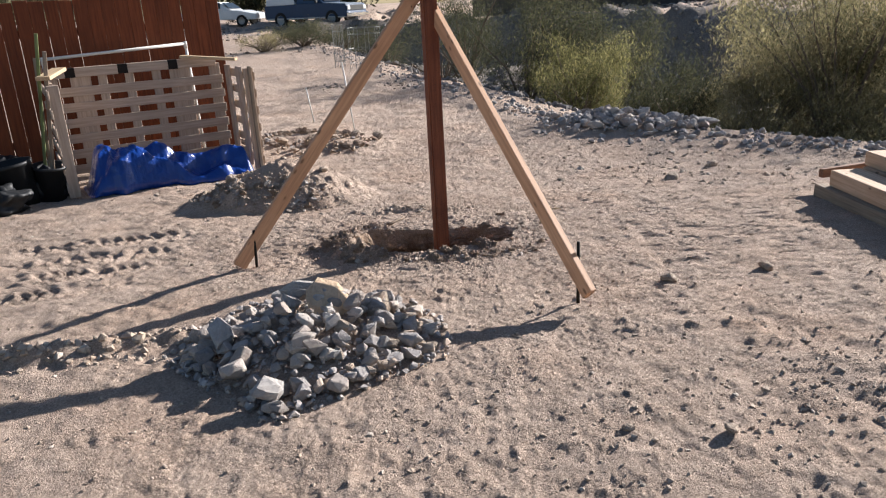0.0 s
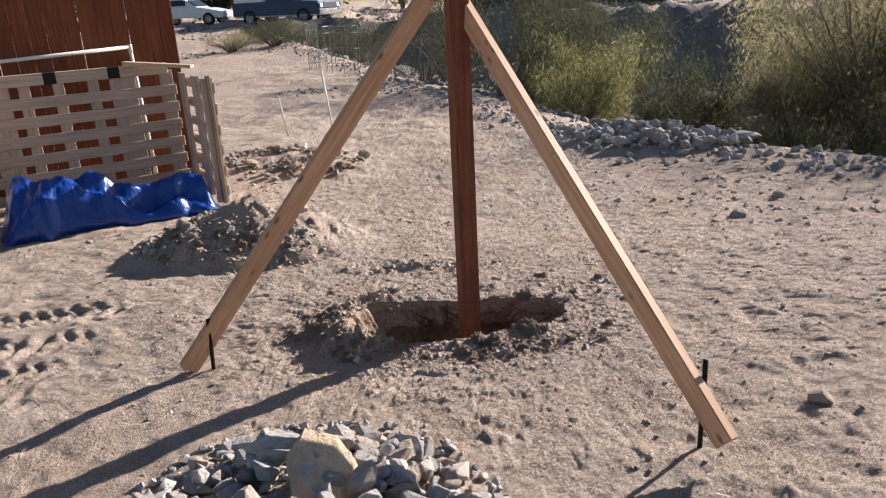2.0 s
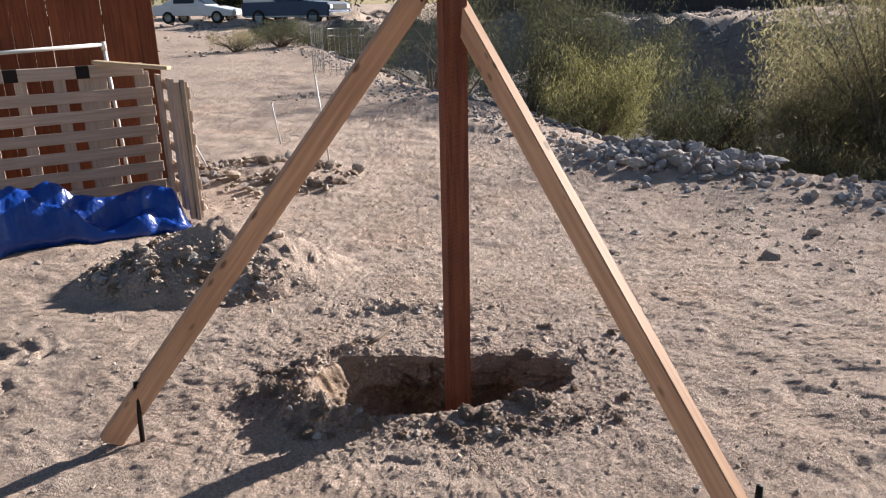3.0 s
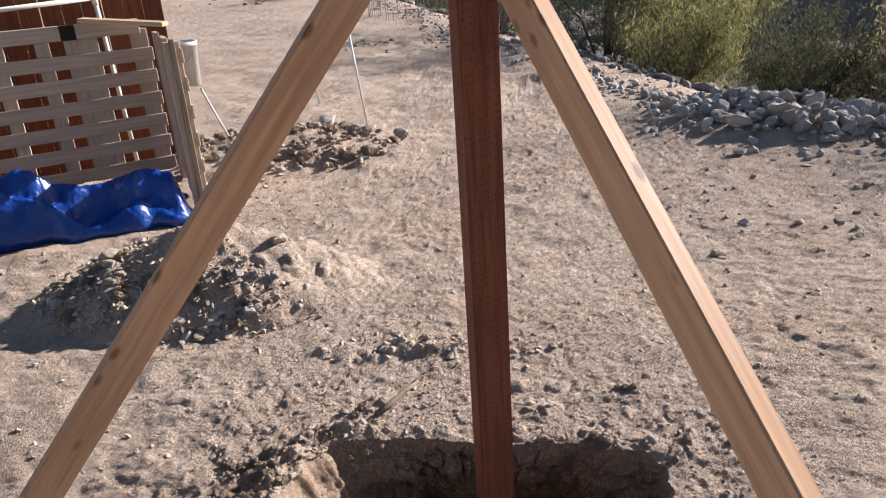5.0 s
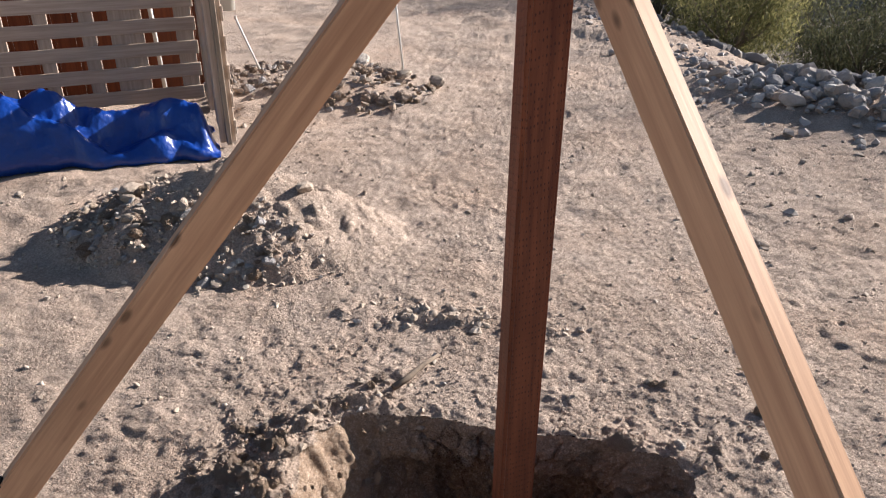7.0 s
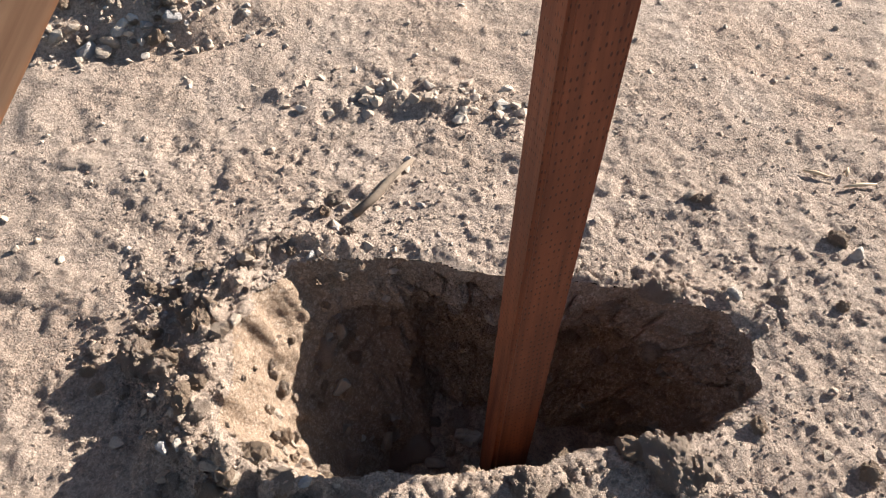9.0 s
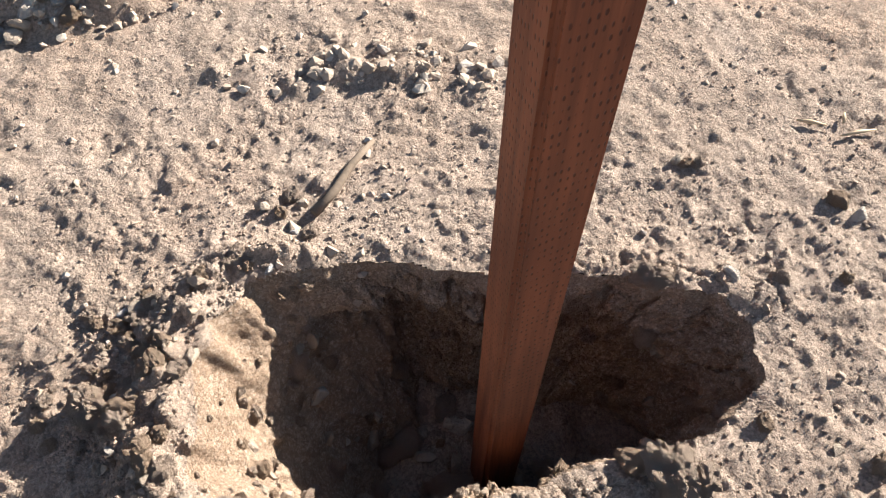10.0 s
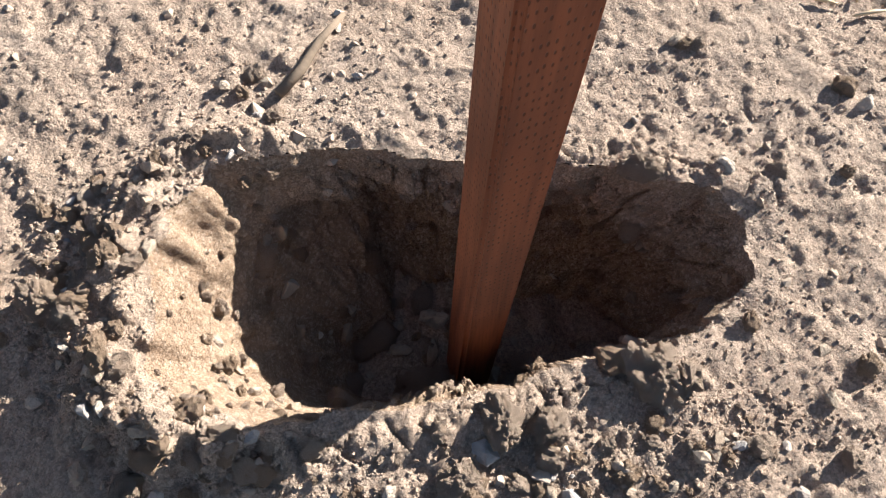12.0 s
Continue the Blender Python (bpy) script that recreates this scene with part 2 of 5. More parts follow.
def box(sx, sy, sz, bevel=0.004, seg=1):
    bm = bmesh.new()
    bmesh.ops.create_cube(bm, size=1)
    bmesh.ops.scale(bm, vec=(sx, sy, sz), verts=bm.verts)
    if bevel:
        bmesh.ops.bevel(bm, geom=bm.edges[:], offset=bevel, segments=seg, affect="EDGES")
    return bm


def rod(points, r, sides=8):
    """A round bar through the points."""
    bm = bmesh.new()
    rings = []
    for i, p in enumerate(points):
        p = Vector(p)
        d = Vector(points[min(i + 1, len(points) - 1)]) - Vector(points[max(i - 1, 0)])
        q = d.to_track_quat("Z", "Y")
        rr = r[i] if isinstance(r, (list, tuple)) else r
        rings.append([bm.verts.new(p + q @ Vector((rr * math.cos(a), rr * math.sin(a), 0))) for a in (math.tau * k / sides for k in range(sides))])
    for a, b in zip(rings, rings[1:]):
        for k in range(sides):
            bm.faces.new((a[k], a[(k + 1) % sides], b[(k + 1) % sides], b[k]))
    bm.faces.new(rings[0][::-1])
    bm.faces.new(rings[-1])
    return bm


def lathe(profile, sides=24):
    bm = bmesh.new()
    rings = [[bm.verts.new((r * math.cos(math.tau * k / sides), r * math.sin(math.tau * k / sides), z)) for k in range(sides)] for r, z in profile]
    for a, b in zip(rings, rings[1:]):
        for k in range(sides):
            bm.faces.new((a[k], a[(k + 1) % sides], b[(k + 1) % sides], b[k]))
    return bm


def axes(origin, x, z):
    """A pose with its x axis along x and its z axis near z."""
    x = Vector(x).normalized()
    y = Vector(z).cross(x).normalized()
    zz = x.cross(y)
    m = Matrix((x, y, zz)).transposed().to_4x4()
    m.translation = origin
    return m


def sheet(name, verts, faces, material, smooth=True):
    """A mesh from arrays: verts n x 3, faces m x k."""
    me = bpy.data.meshes.new(name)
    k = faces.shape[1]
    me.vertices.add(len(verts))
    me.vertices.foreach_set("co", verts.astype(np.float32).ravel())
    me.loops.add(faces.size)
    me.loops.foreach_set("vertex_index", faces.astype(np.int32).ravel())
    me.polygons.add(len(faces))
    me.polygons.foreach_set("loop_start", np.arange(0, faces.size, k, dtype=np.int32))
    me.polygons.foreach_set("loop_total", np.full(len(faces), k, dtype=np.int32))
    me.polygons.foreach_set("use_smooth", np.full(len(faces), smooth, dtype=bool))
    me.update(calc_edges=True)
    me.validate()
    me.materials.append(material)
    return me


def lattice(ix, iy, seed):
    n = (ix.astype(np.int64) * 374761393 + iy.astype(np.int64) * 668265263 + seed * 1442695041) & 0xFFFFFFFF
    n = ((n ^ (n >> 13)) * 1274126177) & 0xFFFFFFFF
    return ((n ^ (n >> 16)) & 0xFFFF) / 32767.5 - 1.0


def wave(x, y, size, seed=0):
    """Smooth value noise from -1 to 1 with cells of that size."""
    x, y = x / size, y / size
    ix, iy = np.floor(x), np.floor(y)
    fx, fy = x - ix, y - iy
    fx, fy = fx * fx * (3 - 2 * fx), fy * fy * (3 - 2 * fy)
    a, b = lattice(ix, iy, seed), lattice(ix + 1, iy, seed)
    c, d = lattice(ix, iy + 1, seed), lattice(ix + 1, iy + 1, seed)
    return (a + (b - a) * fx) * (1 - fy) + (c + (d - c) * fx) * fy


def clods(x, y, cell, seed, share=0.6):
    """Rounded lumps scattered one to a cell, as a height of up to one half of the cell."""
    ix, iy = np.floor(x / cell), np.floor(y / cell)
    out = np.zeros(np.shape(x))
    for dx in (-1, 0, 1):
        for dy in (-1, 0, 1):
            cx, cy = ix + dx, iy + dy
            px = (cx + 0.5 + 0.38 * lattice(cx, cy, seed)) * cell
            py = (cy + 0.5 + 0.38 * lattice(cx, cy, seed + 1)) * cell
            k = 0.5 + 0.5 * lattice(cx, cy, seed + 2)
            rad = cell * np.where(k < share, 0.16 + 0.34 * (k / share) ** 2, 0)
            q = 1 - ((x - px) ** 2 + (y - py) ** 2) / np.maximum(rad * rad, 1e-9)
            out = np.maximum(out, rad * np.sqrt(np.clip(q, 0, 1)) * (rad > 0))
    return out


def seams(x, y, cell, seed):
    """How far inside its cell of cracked soil a point lies: 0 in the crack, about 1 in the middle."""
    ix, iy = np.floor(x / cell), np.floor(y / cell)
    one = np.full(np.shape(x), 9.0)
    two = np.full(np.shape(x), 9.0)
    for dx in (-1, 0, 1):
        for dy in (-1, 0, 1):
            cx, cy = ix + dx, iy + dy
            d = np.hypot(x / cell - cx - 0.5 - 0.42 * lattice(cx, cy, seed), y / cell - cy - 0.5 - 0.42 * lattice(cx, cy, seed + 1))
            two = np.minimum(two, np.maximum(one, d))
            one = np.minimum(one, d)
    return np.clip((two - one) * 2.2, 0, 1)


def step(a, b, v):
    t = np.clip((v - a) / (b - a), 0, 1)
    return t * t * (3 - 2 * t)


# ---- the ground ----
BERM_X = [9.0, 6.0, 4.2, 2.85, 1.6, 0.9, -0.25, -2.5, -4.5, -7.0, -12.0, -40.0]
BERM_Y = [4.9, 6.4, 7.9, 9.4, 10.2, 12.3, 16.0, 21.6, 27.0, 33.5, 37.0, 40.0]


def berm_side(x, y):
    """Metres past the edge of the wash, and the place along it (rough signed distance to a polyline)."""
    best = np.full(np.shape(x), 1e9)
    sign = np.ones(np.shape(x))
    for i in range(len(BERM_X) - 1):
        ax, ay, bx, by = BERM_X[i], BERM_Y[i], BERM_X[i + 1], BERM_Y[i + 1]
        ux, uy = bx - ax, by - ay
        ln = ux * ux + uy * uy
        s = ((x - ax) * ux + (y - ay) * uy) / ln
        s = np.clip(s, -9 if i == 0 else 0, 9 if i == len(BERM_X) - 2 else 1)
        dx, dy = x - ax - s * ux, y - ay - s * uy
        d = np.hypot(dx, dy)
        sg = np.sign(dx * uy - dy * ux)
        near = d < best
        best = np.where(near, d, best)
        sign = np.where(near, sg, sign)
    return best * sign


HOLE = (-0.2, 5.11, 0.55)


def hole_s(x, y):
    cx, cy, a = HOLE
    u = np.clip(x, -0.9, 0.45)
    front, back = 4.845 + 0.23 * (u + 0.5), 5.39 - 0.05 * (u + 0.2)
    px, py = (x - cx) / a, (y - (front + back) / 2) / ((back - front) / 2)
    s = (np.abs(px) ** 3.2 + np.abs(py) ** 3.2) ** (1 / 3.2)
    return s + 0.06 * wave(x, y, 0.13, 5) + 0.045 * wave(x, y, 0.05, 6), px, py


def heap(x, y, cx, cy, rx, ry, h, turn=0.0, sharp=1.2):
    c, s = math.cos(turn), math.sin(turn)
    dx, dy = x - cx, y - cy
    q = np.hypot((dx * c + dy * s) / rx, (-dx * s + dy * c) / ry)
    q = q * (1 + 0.16 * wave(x, y, 0.4, 21) + 0.08 * wave(x, y, 0.15, 22))
    return h * np.clip(1 - q, 0, 1) ** sharp


def surface(x, y):
    """The ground as it would run on across the hole."""
    x, y = np.asarray(x, float), np.asarray(y, float)
    z = -0.07 * step(5.2, 7.5, y) * step(-3.0, -1.2, x)
    z = z + 0.05 * wave(x, y, 3.1, 1) * step(2, 7, np.hypot(x + 0.2, y - 4.5)) + 0.012 * wave(x, y, 0.7, 2)
    near = (1 - step(9.0, 16.0, np.hypot(x, y - 4))) * step(0.6, 1.6, y) * step(-6.0, -4.2, x)
    rough = 0.55 + 0.45 * wave(x, y, 1.3, 9)
    z = z + near * rough * (0.010 * wave(x, y, 0.21, 3) + 0.007 * wave(x, y, 0.083, 4))
    z = z + near * (0.0045 * wave(x, y, 0.036, 7) + 0.0025 * wave(x, y, 0.017, 8))
    wx, wy = x + 0.014 * wave(x, y, 0.03, 15) + 0.02 * wave(x, y, 0.07, 16), y + 0.014 * wave(x, y, 0.03, 17) + 0.02 * wave(x, y, 0.07, 18)
    lumps = clods(wx, wy, 0.085, 70, 0.35) * (0.25 + 0.75 * step(-0.1, 0.5, wave(x, y, 0.8, 10)))
    z = z + near * (0.28 * lumps + 0.30 * clods(wx, wy, 0.04, 74, 0.5) * step(-0.4, 0.4, wave(x, y, 0.45, 12)))
    z = z - near * 0.012 * step(0.25, 0.7, wave(x, y, 0.16, 14)) * rough
    # flaky crust with sharp little scarps, and crumbs close to the hole
    crust = 0.12 + 0.88 * step(-0.25, 0.35, wave(x, y, 0.55, 129) + 0.5 * wave(x, y, 0.17, 128))
    z = z + near * crust * (0.0045 * step(0.05, 0.30, wave(wx, wy, 0.065, 130)) + 0.005 * step(0.1, 0.35, wave(wx, wy * 1.4, 0.15, 131)))
    z = z + near * step(0.5, 1.3, x) * (0.0055 * step(0.05, 0.30, wave(wx, wy * 2.2, 0.13, 135)) + 0.0035 * step(0.0, 0.25, wave(wx, wy * 1.8, 0.055, 136)))
    by_hole = 1 - step(0.8, 1.5, np.hypot((x + 0.2) * 0.85, (y - 5.2) * 1.1))
    z = z + by_hole * crust * (0.36 * clods(wx, wy, 0.030, 120, 0.6) + 0.40 * clods(wx, wy, 0.017, 124, 0.8))
    # tyre prints to the left of the pile
    for off in (-0.05, -0.42, -0.75, -1.1):
        across = (y - 5.45 - off - 0.25 * (x + 2.8)) / 0.13
        band = np.exp(-across ** 4) * step(-1.95, -2.4, x)
        z = z + near * band * (0.016 * np.clip(1.6 * np.sin(x * 62 + np.abs(across) * 5 + 2.6 * wave(x, y, 0.16, 43)), -1, 1) * step(-0.5, 0.3, wave(x, y, 0.3, 44)) + 0.012 * wave(x, y, 0.05, 47) - 0.012)
    far = step(8.0, 13.0, y)
    z = z + 0.55 * step(22, 37, y) + far * (0.045 * wave(x, y, 1.9, 36) + 0.03 * wave(x, y, 0.6, 37) + 0.02 * wave(x, y, 0.25, 38))
    # the wash, and the bank on its far side
    d = berm_side(x, y)
    z = z + 0.05 * np.exp(-((d + 0.25) / 0.55) ** 2) * (0.8 + 0.5 * wave(x, y, 0.6, 31))
    wash = step(0.2, 3.2, d)
    rise = np.maximum(np.clip((d - 10.5) / 2.0, 0, 1), np.clip((y - 35.5) / 1.8, 0, 1))
    z = z * (1 - wash) + wash * (-1.3 + 0.3 * wave(x, y, 1.7, 32) + 0.2 * wave(x, y, 0.6, 33))
    z = z + rise * (2.1 + 0.1 * wave(x, y, 2.3, 34)) * wash + 0.18 * wave(x, y, 1.3, 35) * wash * rise * (1 - rise) * 4
    # dirt mounds
    z = z + heap(x, y, -1.60, 6.72, 0.80, 0.64, 0.38, 0.42, 0.92)
    z = z - 0.17 * np.exp(-(((x + 1.36) / 0.17) ** 2 + ((y - 6.93) / 0.13) ** 2) ** 2)
    z = z + heap(x, y, -0.73, 3.52, 0.60, 0.56, 0.17, 0.0, 0.9)
    mound = step(0.02, 0.10, heap(x, y, -1.60, 6.72, 0.80, 0.64, 0.38, 0.42, 0.92))
    vx, vy = x + 0.03 * wave(x, y, 0.06, 45), y + 0.03 * wave(x, y, 0.06, 46)
    z = z + mound * (0.55 * clods(vx, vy, 0.11, 110, 0.7) + 0.5 * clods(vx, vy, 0.05, 114, 0.7))
    z = z + heap(x, y, -1.88, 9.4, 1.25, 0.85, 0.16, 0.3, 1.0)
    z = z + heap(x, y, 2.22, 10.0, 1.05, 0.9, 0.12, -0.5, 0.8)
    # a broken ridge of dug soil running off from the pile
    rx, ry = (x + 2.0), (y - 3.52 - 0.28 * (x + 2.0))
    z = z + 0.05 * np.exp(-(ry / 0.08) ** 2) * step(-1.3, -1.5, x) * step(-3.4, -2.6, x) * (1 + 0.9 * wave(x, y, 0.11, 41))
    # scuffed soil behind the hole
    z = z + 0.022 * np.exp(-(((y - 6.02 - 0.08 * (x + 0.5)) / 0.07) ** 2)) * step(-1.0, -0.8, x) * step(-0.2, -0.4, x) * (1 + 1.2 * wave(x, y, 0.06, 42))
    # the hole with its rim
    s, px, py = hole_s(x, y)
    left = step(-0.35, -0.95, px)
    front = step(-0.3, -0.9, py)
    rim = np.exp(-((s - 1.20 + 0.09 * left) / (0.17 - 0.01 * left)) ** 2)
    ux, uy = x + 0.03 * wave(x, y, 0.05, 57), y + 0.03 * wave(x, y, 0.05, 58)
    lump = (clods(ux, uy, 0.10, 80, 0.9) / 0.05 + 0.7 * clods(ux, uy, 0.05, 84, 0.8) / 0.025) * step(1.0, 1.12, s)
    bank = front * step(0.75, 0.35, px)
    z = z + rim * (0.005 + 0.075 * left + 0.004 * bank) * (0.8 + 0.25 * wave(x, y, 0.09, 51) + 0.5 * lump)
    blocks = seams(ux, uy, 0.075, 140) * (0.6 + 0.4 * seams(ux, uy, 0.03, 143))
    slabs = rim * np.clip(bank + step(0.3, 0.9, py) * step(-0.1, 0.2, px), 0, 1) * step(0.99, 1.04, s)
    z = z + slabs * (0.012 * step(0.0, 0.25, blocks) - 0.005)
    return z


def height(x, y):
    x, y = np.asarray(x, float), np.asarray(y, float)
    z = surface(x, y)
    fall = step(0.985, 0.93, hole_s(x, y)[0])
    floor_z = -0.60 + 0.04 * wave(x, y, 0.12, 53) + 0.02 * wave(x, y, 0.05, 54) + 0.6 * clods(x, y, 0.12, 88, 0.7)
    return z * (1 - fall) + floor_z * fall


def rim_radius(theta, level):
    """How far from the middle of the hole the outline of that level lies, by direction."""
    lo, hi = np.zeros_like(theta), np.full_like(theta, 1.2)
    for _ in range(22):
        mid = (lo + hi) / 2
        s = hole_s(HOLE[0] + mid * np.cos(theta), HOLE[1] + mid * np.sin(theta))[0]
        lo, hi = np.where(s < level, mid, lo), np.where(s < level, hi, mid)
    return (lo + hi) / 2


ROUND = np.linspace(0, math.tau, 721)
ROUND_R = 1 / ((np.abs(np.cos(ROUND)) / 0.55) ** 3.2 + (np.abs(np.sin(ROUND)) / 0.275) ** 3.2) ** (1 / 3.2)
ROUND_LEN = np.concatenate([[0], np.cumsum(np.hypot(np.diff(ROUND_R * np.cos(ROUND)), np.diff(ROUND_R * np.sin(ROUND))))])


def hole_wall(theta, f):
    """A point of the hole's side: direction, and depth from 0 at the rim to 1 at the floor."""
    theta, f = np.asarray(theta, float), np.asarray(f, float)
    r = rim_radius(theta, 1.0)
    c, s = np.cos(theta), np.sin(theta)
    left = step(0.45, 0.93, -c)
    back = step(0.2, 0.8, s)
    ring = rim_radius(ROUND[:-1], 1.0)
    soft = np.convolve(np.concatenate([ring[-30:], ring, ring[:30]]), np.full(61, 1 / 61), "valid")
    r = r + (np.interp(theta % math.tau, ROUND, np.append(soft, soft[0])) - r) * step(0.0, 0.3, f)
    x0, y0 = HOLE[0] + 1.008 * r * c, HOLE[1] + 1.008 * r * s
    top = surface(x0, y0) - 0.003
    z = top + (-0.62 - top) * f
    u = np.interp(theta % math.tau, ROUND, ROUND_LEN)
    rough = step(0.0, 0.14, f)
    inset = 0.012 * step(0, 0.05, f) + (0.075 + 0.25 * left) * f ** (1 + 0.1 * left) - 0.075 * back * step(0.22, 0.27, f) * step(0.95, 0.6, f)
    bumps = 0.038 * wave(u, z, 0.12, 91) + 0.026 * wave(u, z, 0.05, 92) + 0.011 * wave(u, z, 0.022, 93) + 0.005 * wave(u, z, 0.011, 94)
    cracks = 0.02 * (1 - np.clip(np.abs(wave(u, z, 0.07, 95)) * 7, 0, 1))
    crust = step(0.36, 0.26, f) * (1 - left)
    cracks = cracks + 0.012 * crust * np.round(2.4 * wave(u, z, 0.10, 97)) + 0.038 * crust * (1 - step(0.0, 0.3, seams(u, z, 0.085, 150))) + 0.010 * (1 - 0.8 * left) * (1 - step(0.0, 0.4, seams(u, z, 0.035, 153)))
    knobs = 0.7 * clods(u, z, 0.055, 156, 0.6) + 0.7 * clods(u, z, 0.024, 160, 0.7)
    bumps = bumps - knobs * (0.45 + 0.55 * step(-0.3, 0.4, wave(u, z, 0.14, 96)))
    rr = 1.008 * r - inset + rough * (bumps * (1 - 0.62 * left) + cracks * (1 - left))
    return HOLE[0] + rr * c, HOLE[1] + rr * s, z


def build_hole_sides():
    nt, nf = 640, 150
    th, ff = np.meshgrid(np.linspace(0, math.tau, nt, endpoint=False), np.linspace(0, 1, nf) ** 1.1)
    x, y, z = hole_wall(th.ravel(), ff.ravel())
    v = np.stack([x, y, z], 1)
    i = np.arange(nf - 1)[:, None] * nt
    k = np.arange(nt)[None]
    k1 = (k + 1) % nt
    f = np.stack([(i + k).ravel(), (i + k1).ravel(), (i + nt + k1).ravel(), (i + nt + k).ravel()], 1)
    ob = new("ground_pit", sheet("ground_pit", v, f, SUBSOIL))
    tagged(ob, "broken dry dirt sides of the dug post hole", "ground", "", "structure")


def ticks(spans):
    out = [spans[0][0]]
    for lo, hi, a, b in spans:
        v = lo
        while v < hi - 1e-6:
            f = (v - lo) / (hi - lo)
            v = v + a + (b - a) * f
            out.append(min(v, hi))
    return np.unique(np.round(out, 5))


def build_ground():
    xs = ticks([(-400, -30, 60, 3), (-30, -4, 2.0, 0.08), (-4, -1.15, 0.05, 0.010), (-1.15, 0.7, 0.0055, 0.0055), (0.7, 3.0, 0.010, 0.035), (3.0, 8, 0.05, 0.15), (8, 30, 0.2, 3), (30, 400, 3, 60)])
    ys = ticks([(-200, -6, 40, 1), (-6, 1.4, 1, 0.03), (1.4, 4.55, 0.016, 0.012), (4.55, 5.7, 0.0055, 0.0055), (5.7, 7.4, 0.008, 0.018), (7.4, 12, 0.022, 0.07), (12, 30, 0.08, 0.4), (30, 60, 0.5, 4), (60, 900, 5, 120)])
    gx, gy = np.meshgrid(xs, ys)
    gz = height(gx, gy)
    nx, ny = len(xs), len(ys)
    v = np.stack([gx.ravel(), gy.ravel(), gz.ravel()], 1)
    i = (np.arange(ny - 1)[:, None] * nx + np.arange(nx - 1)[None]).ravel()
    f = np.stack([i, i + 1, i + nx + 1, i + nx], 1)
    # the sides of the hole are a mesh of their own: leave its band open
    band = hole_s(gx, gy)[0].ravel()[f]
    solid = (band.max(axis=1) < 0.932) | (band.min(axis=1) > 0.986)
    f = f[solid]
    me = sheet("ground", v, f, DIRT)
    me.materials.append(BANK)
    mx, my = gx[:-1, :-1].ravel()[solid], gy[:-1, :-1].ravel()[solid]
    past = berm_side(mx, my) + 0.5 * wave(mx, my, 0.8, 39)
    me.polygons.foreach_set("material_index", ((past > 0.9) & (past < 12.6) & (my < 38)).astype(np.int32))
    ob = new("ground", me)
    return tagged(ob, "dry tan desert dirt yard with clods, tracks and a dug hole", "ground", "", "structure")


build_ground()
build_hole_sides()


def zat(x, y):
    return float(height(np.array([x]), np.array([y]))[0])


# ---- stones ----
def chunk(seed, points=13, flat=0.75):
    """An angular broken stone about one across: the hull of a few points."""
    r = random.Random(seed)
    bm = bmesh.new()
    for k in range(points):
        d = Vector((r.gauss(0, 1), r.gauss(0, 1), r.gauss(0, 1))).normalized() * r.uniform(0.42, 0.56)
        bm.verts.new((d.x, d.y * r.uniform(0.75, 0.95), d.z * flat))
    h = bmesh.ops.convex_hull(bm, input=bm.verts[:])
    bmesh.ops.delete(bm, geom=[e for e in set(h["geom_interior"] + h["geom_unused"]) if isinstance(e, bmesh.types.BMVert)], context="VERTS")
    return bm


def worn(bm, edge=0.035):
    """The same stone with its edges knocked off."""
    bmesh.ops.bevel(bm, geom=bm.edges[:], offset=edge, segments=1, affect="EDGES", clamp_overlap=True)
    return bm


def cobble(seed, flat=0.7):
    """A rounded stone about one across."""
    r = random.Random(seed)
    bm = bmesh.new()
    bmesh.ops.create_icosphere(bm, subdivisions=2, radius=0.5)
    cuts = [(Vector((r.gauss(0, 1), r.gauss(0, 1), r.gauss(0, 1))).normalized(), r.uniform(0.3, 0.43)) for _ in range(13)]
    for v in bm.verts:
        for nrm, d in cuts:
            over = v.co.dot(nrm) - d
            if over > 0:
                v.co -= nrm * over
        v.co.y *= 0.85
        v.co.z *= flat
    return bm


def clod(seed, subdiv=2, flat=0.8):
    """A lumpy clod of dry soil about one across."""
    bm = bmesh.new()
    bmesh.ops.create_icosphere(bm, subdivisions=subdiv, radius=0.5)
    for v in bm.verts:
        p = v.co * 3.0 + Vector((seed * 3.7, seed * 1.3, 0))
        k = 1 + 0.40 * noise.noise(p) + 0.24 * noise.noise(p * 2.3) + 0.20 * noise.noise(p * 5.1) + 0.10 * noise.noise(p * 11)
        v.co *= max(k, 0.35)
        v.co.z *= flat
    return bm


def mesh_of(bm, name, material, smooth=False):
    me = bpy.data.meshes.new(name)
    bm.to_mesh(me)
    bm.free()
    me.materials.append(material)
    if smooth:
        me.polygons.foreach_set("use_smooth", [True] * len(me.polygons))
    return me


CHUNKS = [mesh_of(worn(chunk(100 + k, 15 + k % 7, 0.62 + 0.05 * (k % 5))), "stone", STONE_GREY) for k in range(14)]
CHUNKS_TAN = [mesh_of(worn(chunk(200 + k, 12 + k % 4, 0.7)), "stone", STONE_TAN) for k in range(8)]
COBBLES = [mesh_of(cobble(300 + k, 0.6 + 0.06 * (k % 4)), "stone", STONE_GREY) for k in range(10)]
COBBLES_TAN = [mesh_of(cobble(340 + k, 0.7), "stone", STONE_TAN) for k in range(5)]


CLODS = [mesh_of(clod(10 + k, 3, 0.7 + 0.04 * (k % 4)), "clod", SUBSOIL if k % 3 == 0 else DIRT) for k in range(10)]
BIG_CLODS = [mesh_of(clod(30 + k, 5), "clod", DIRT, True) for k in range(4)]


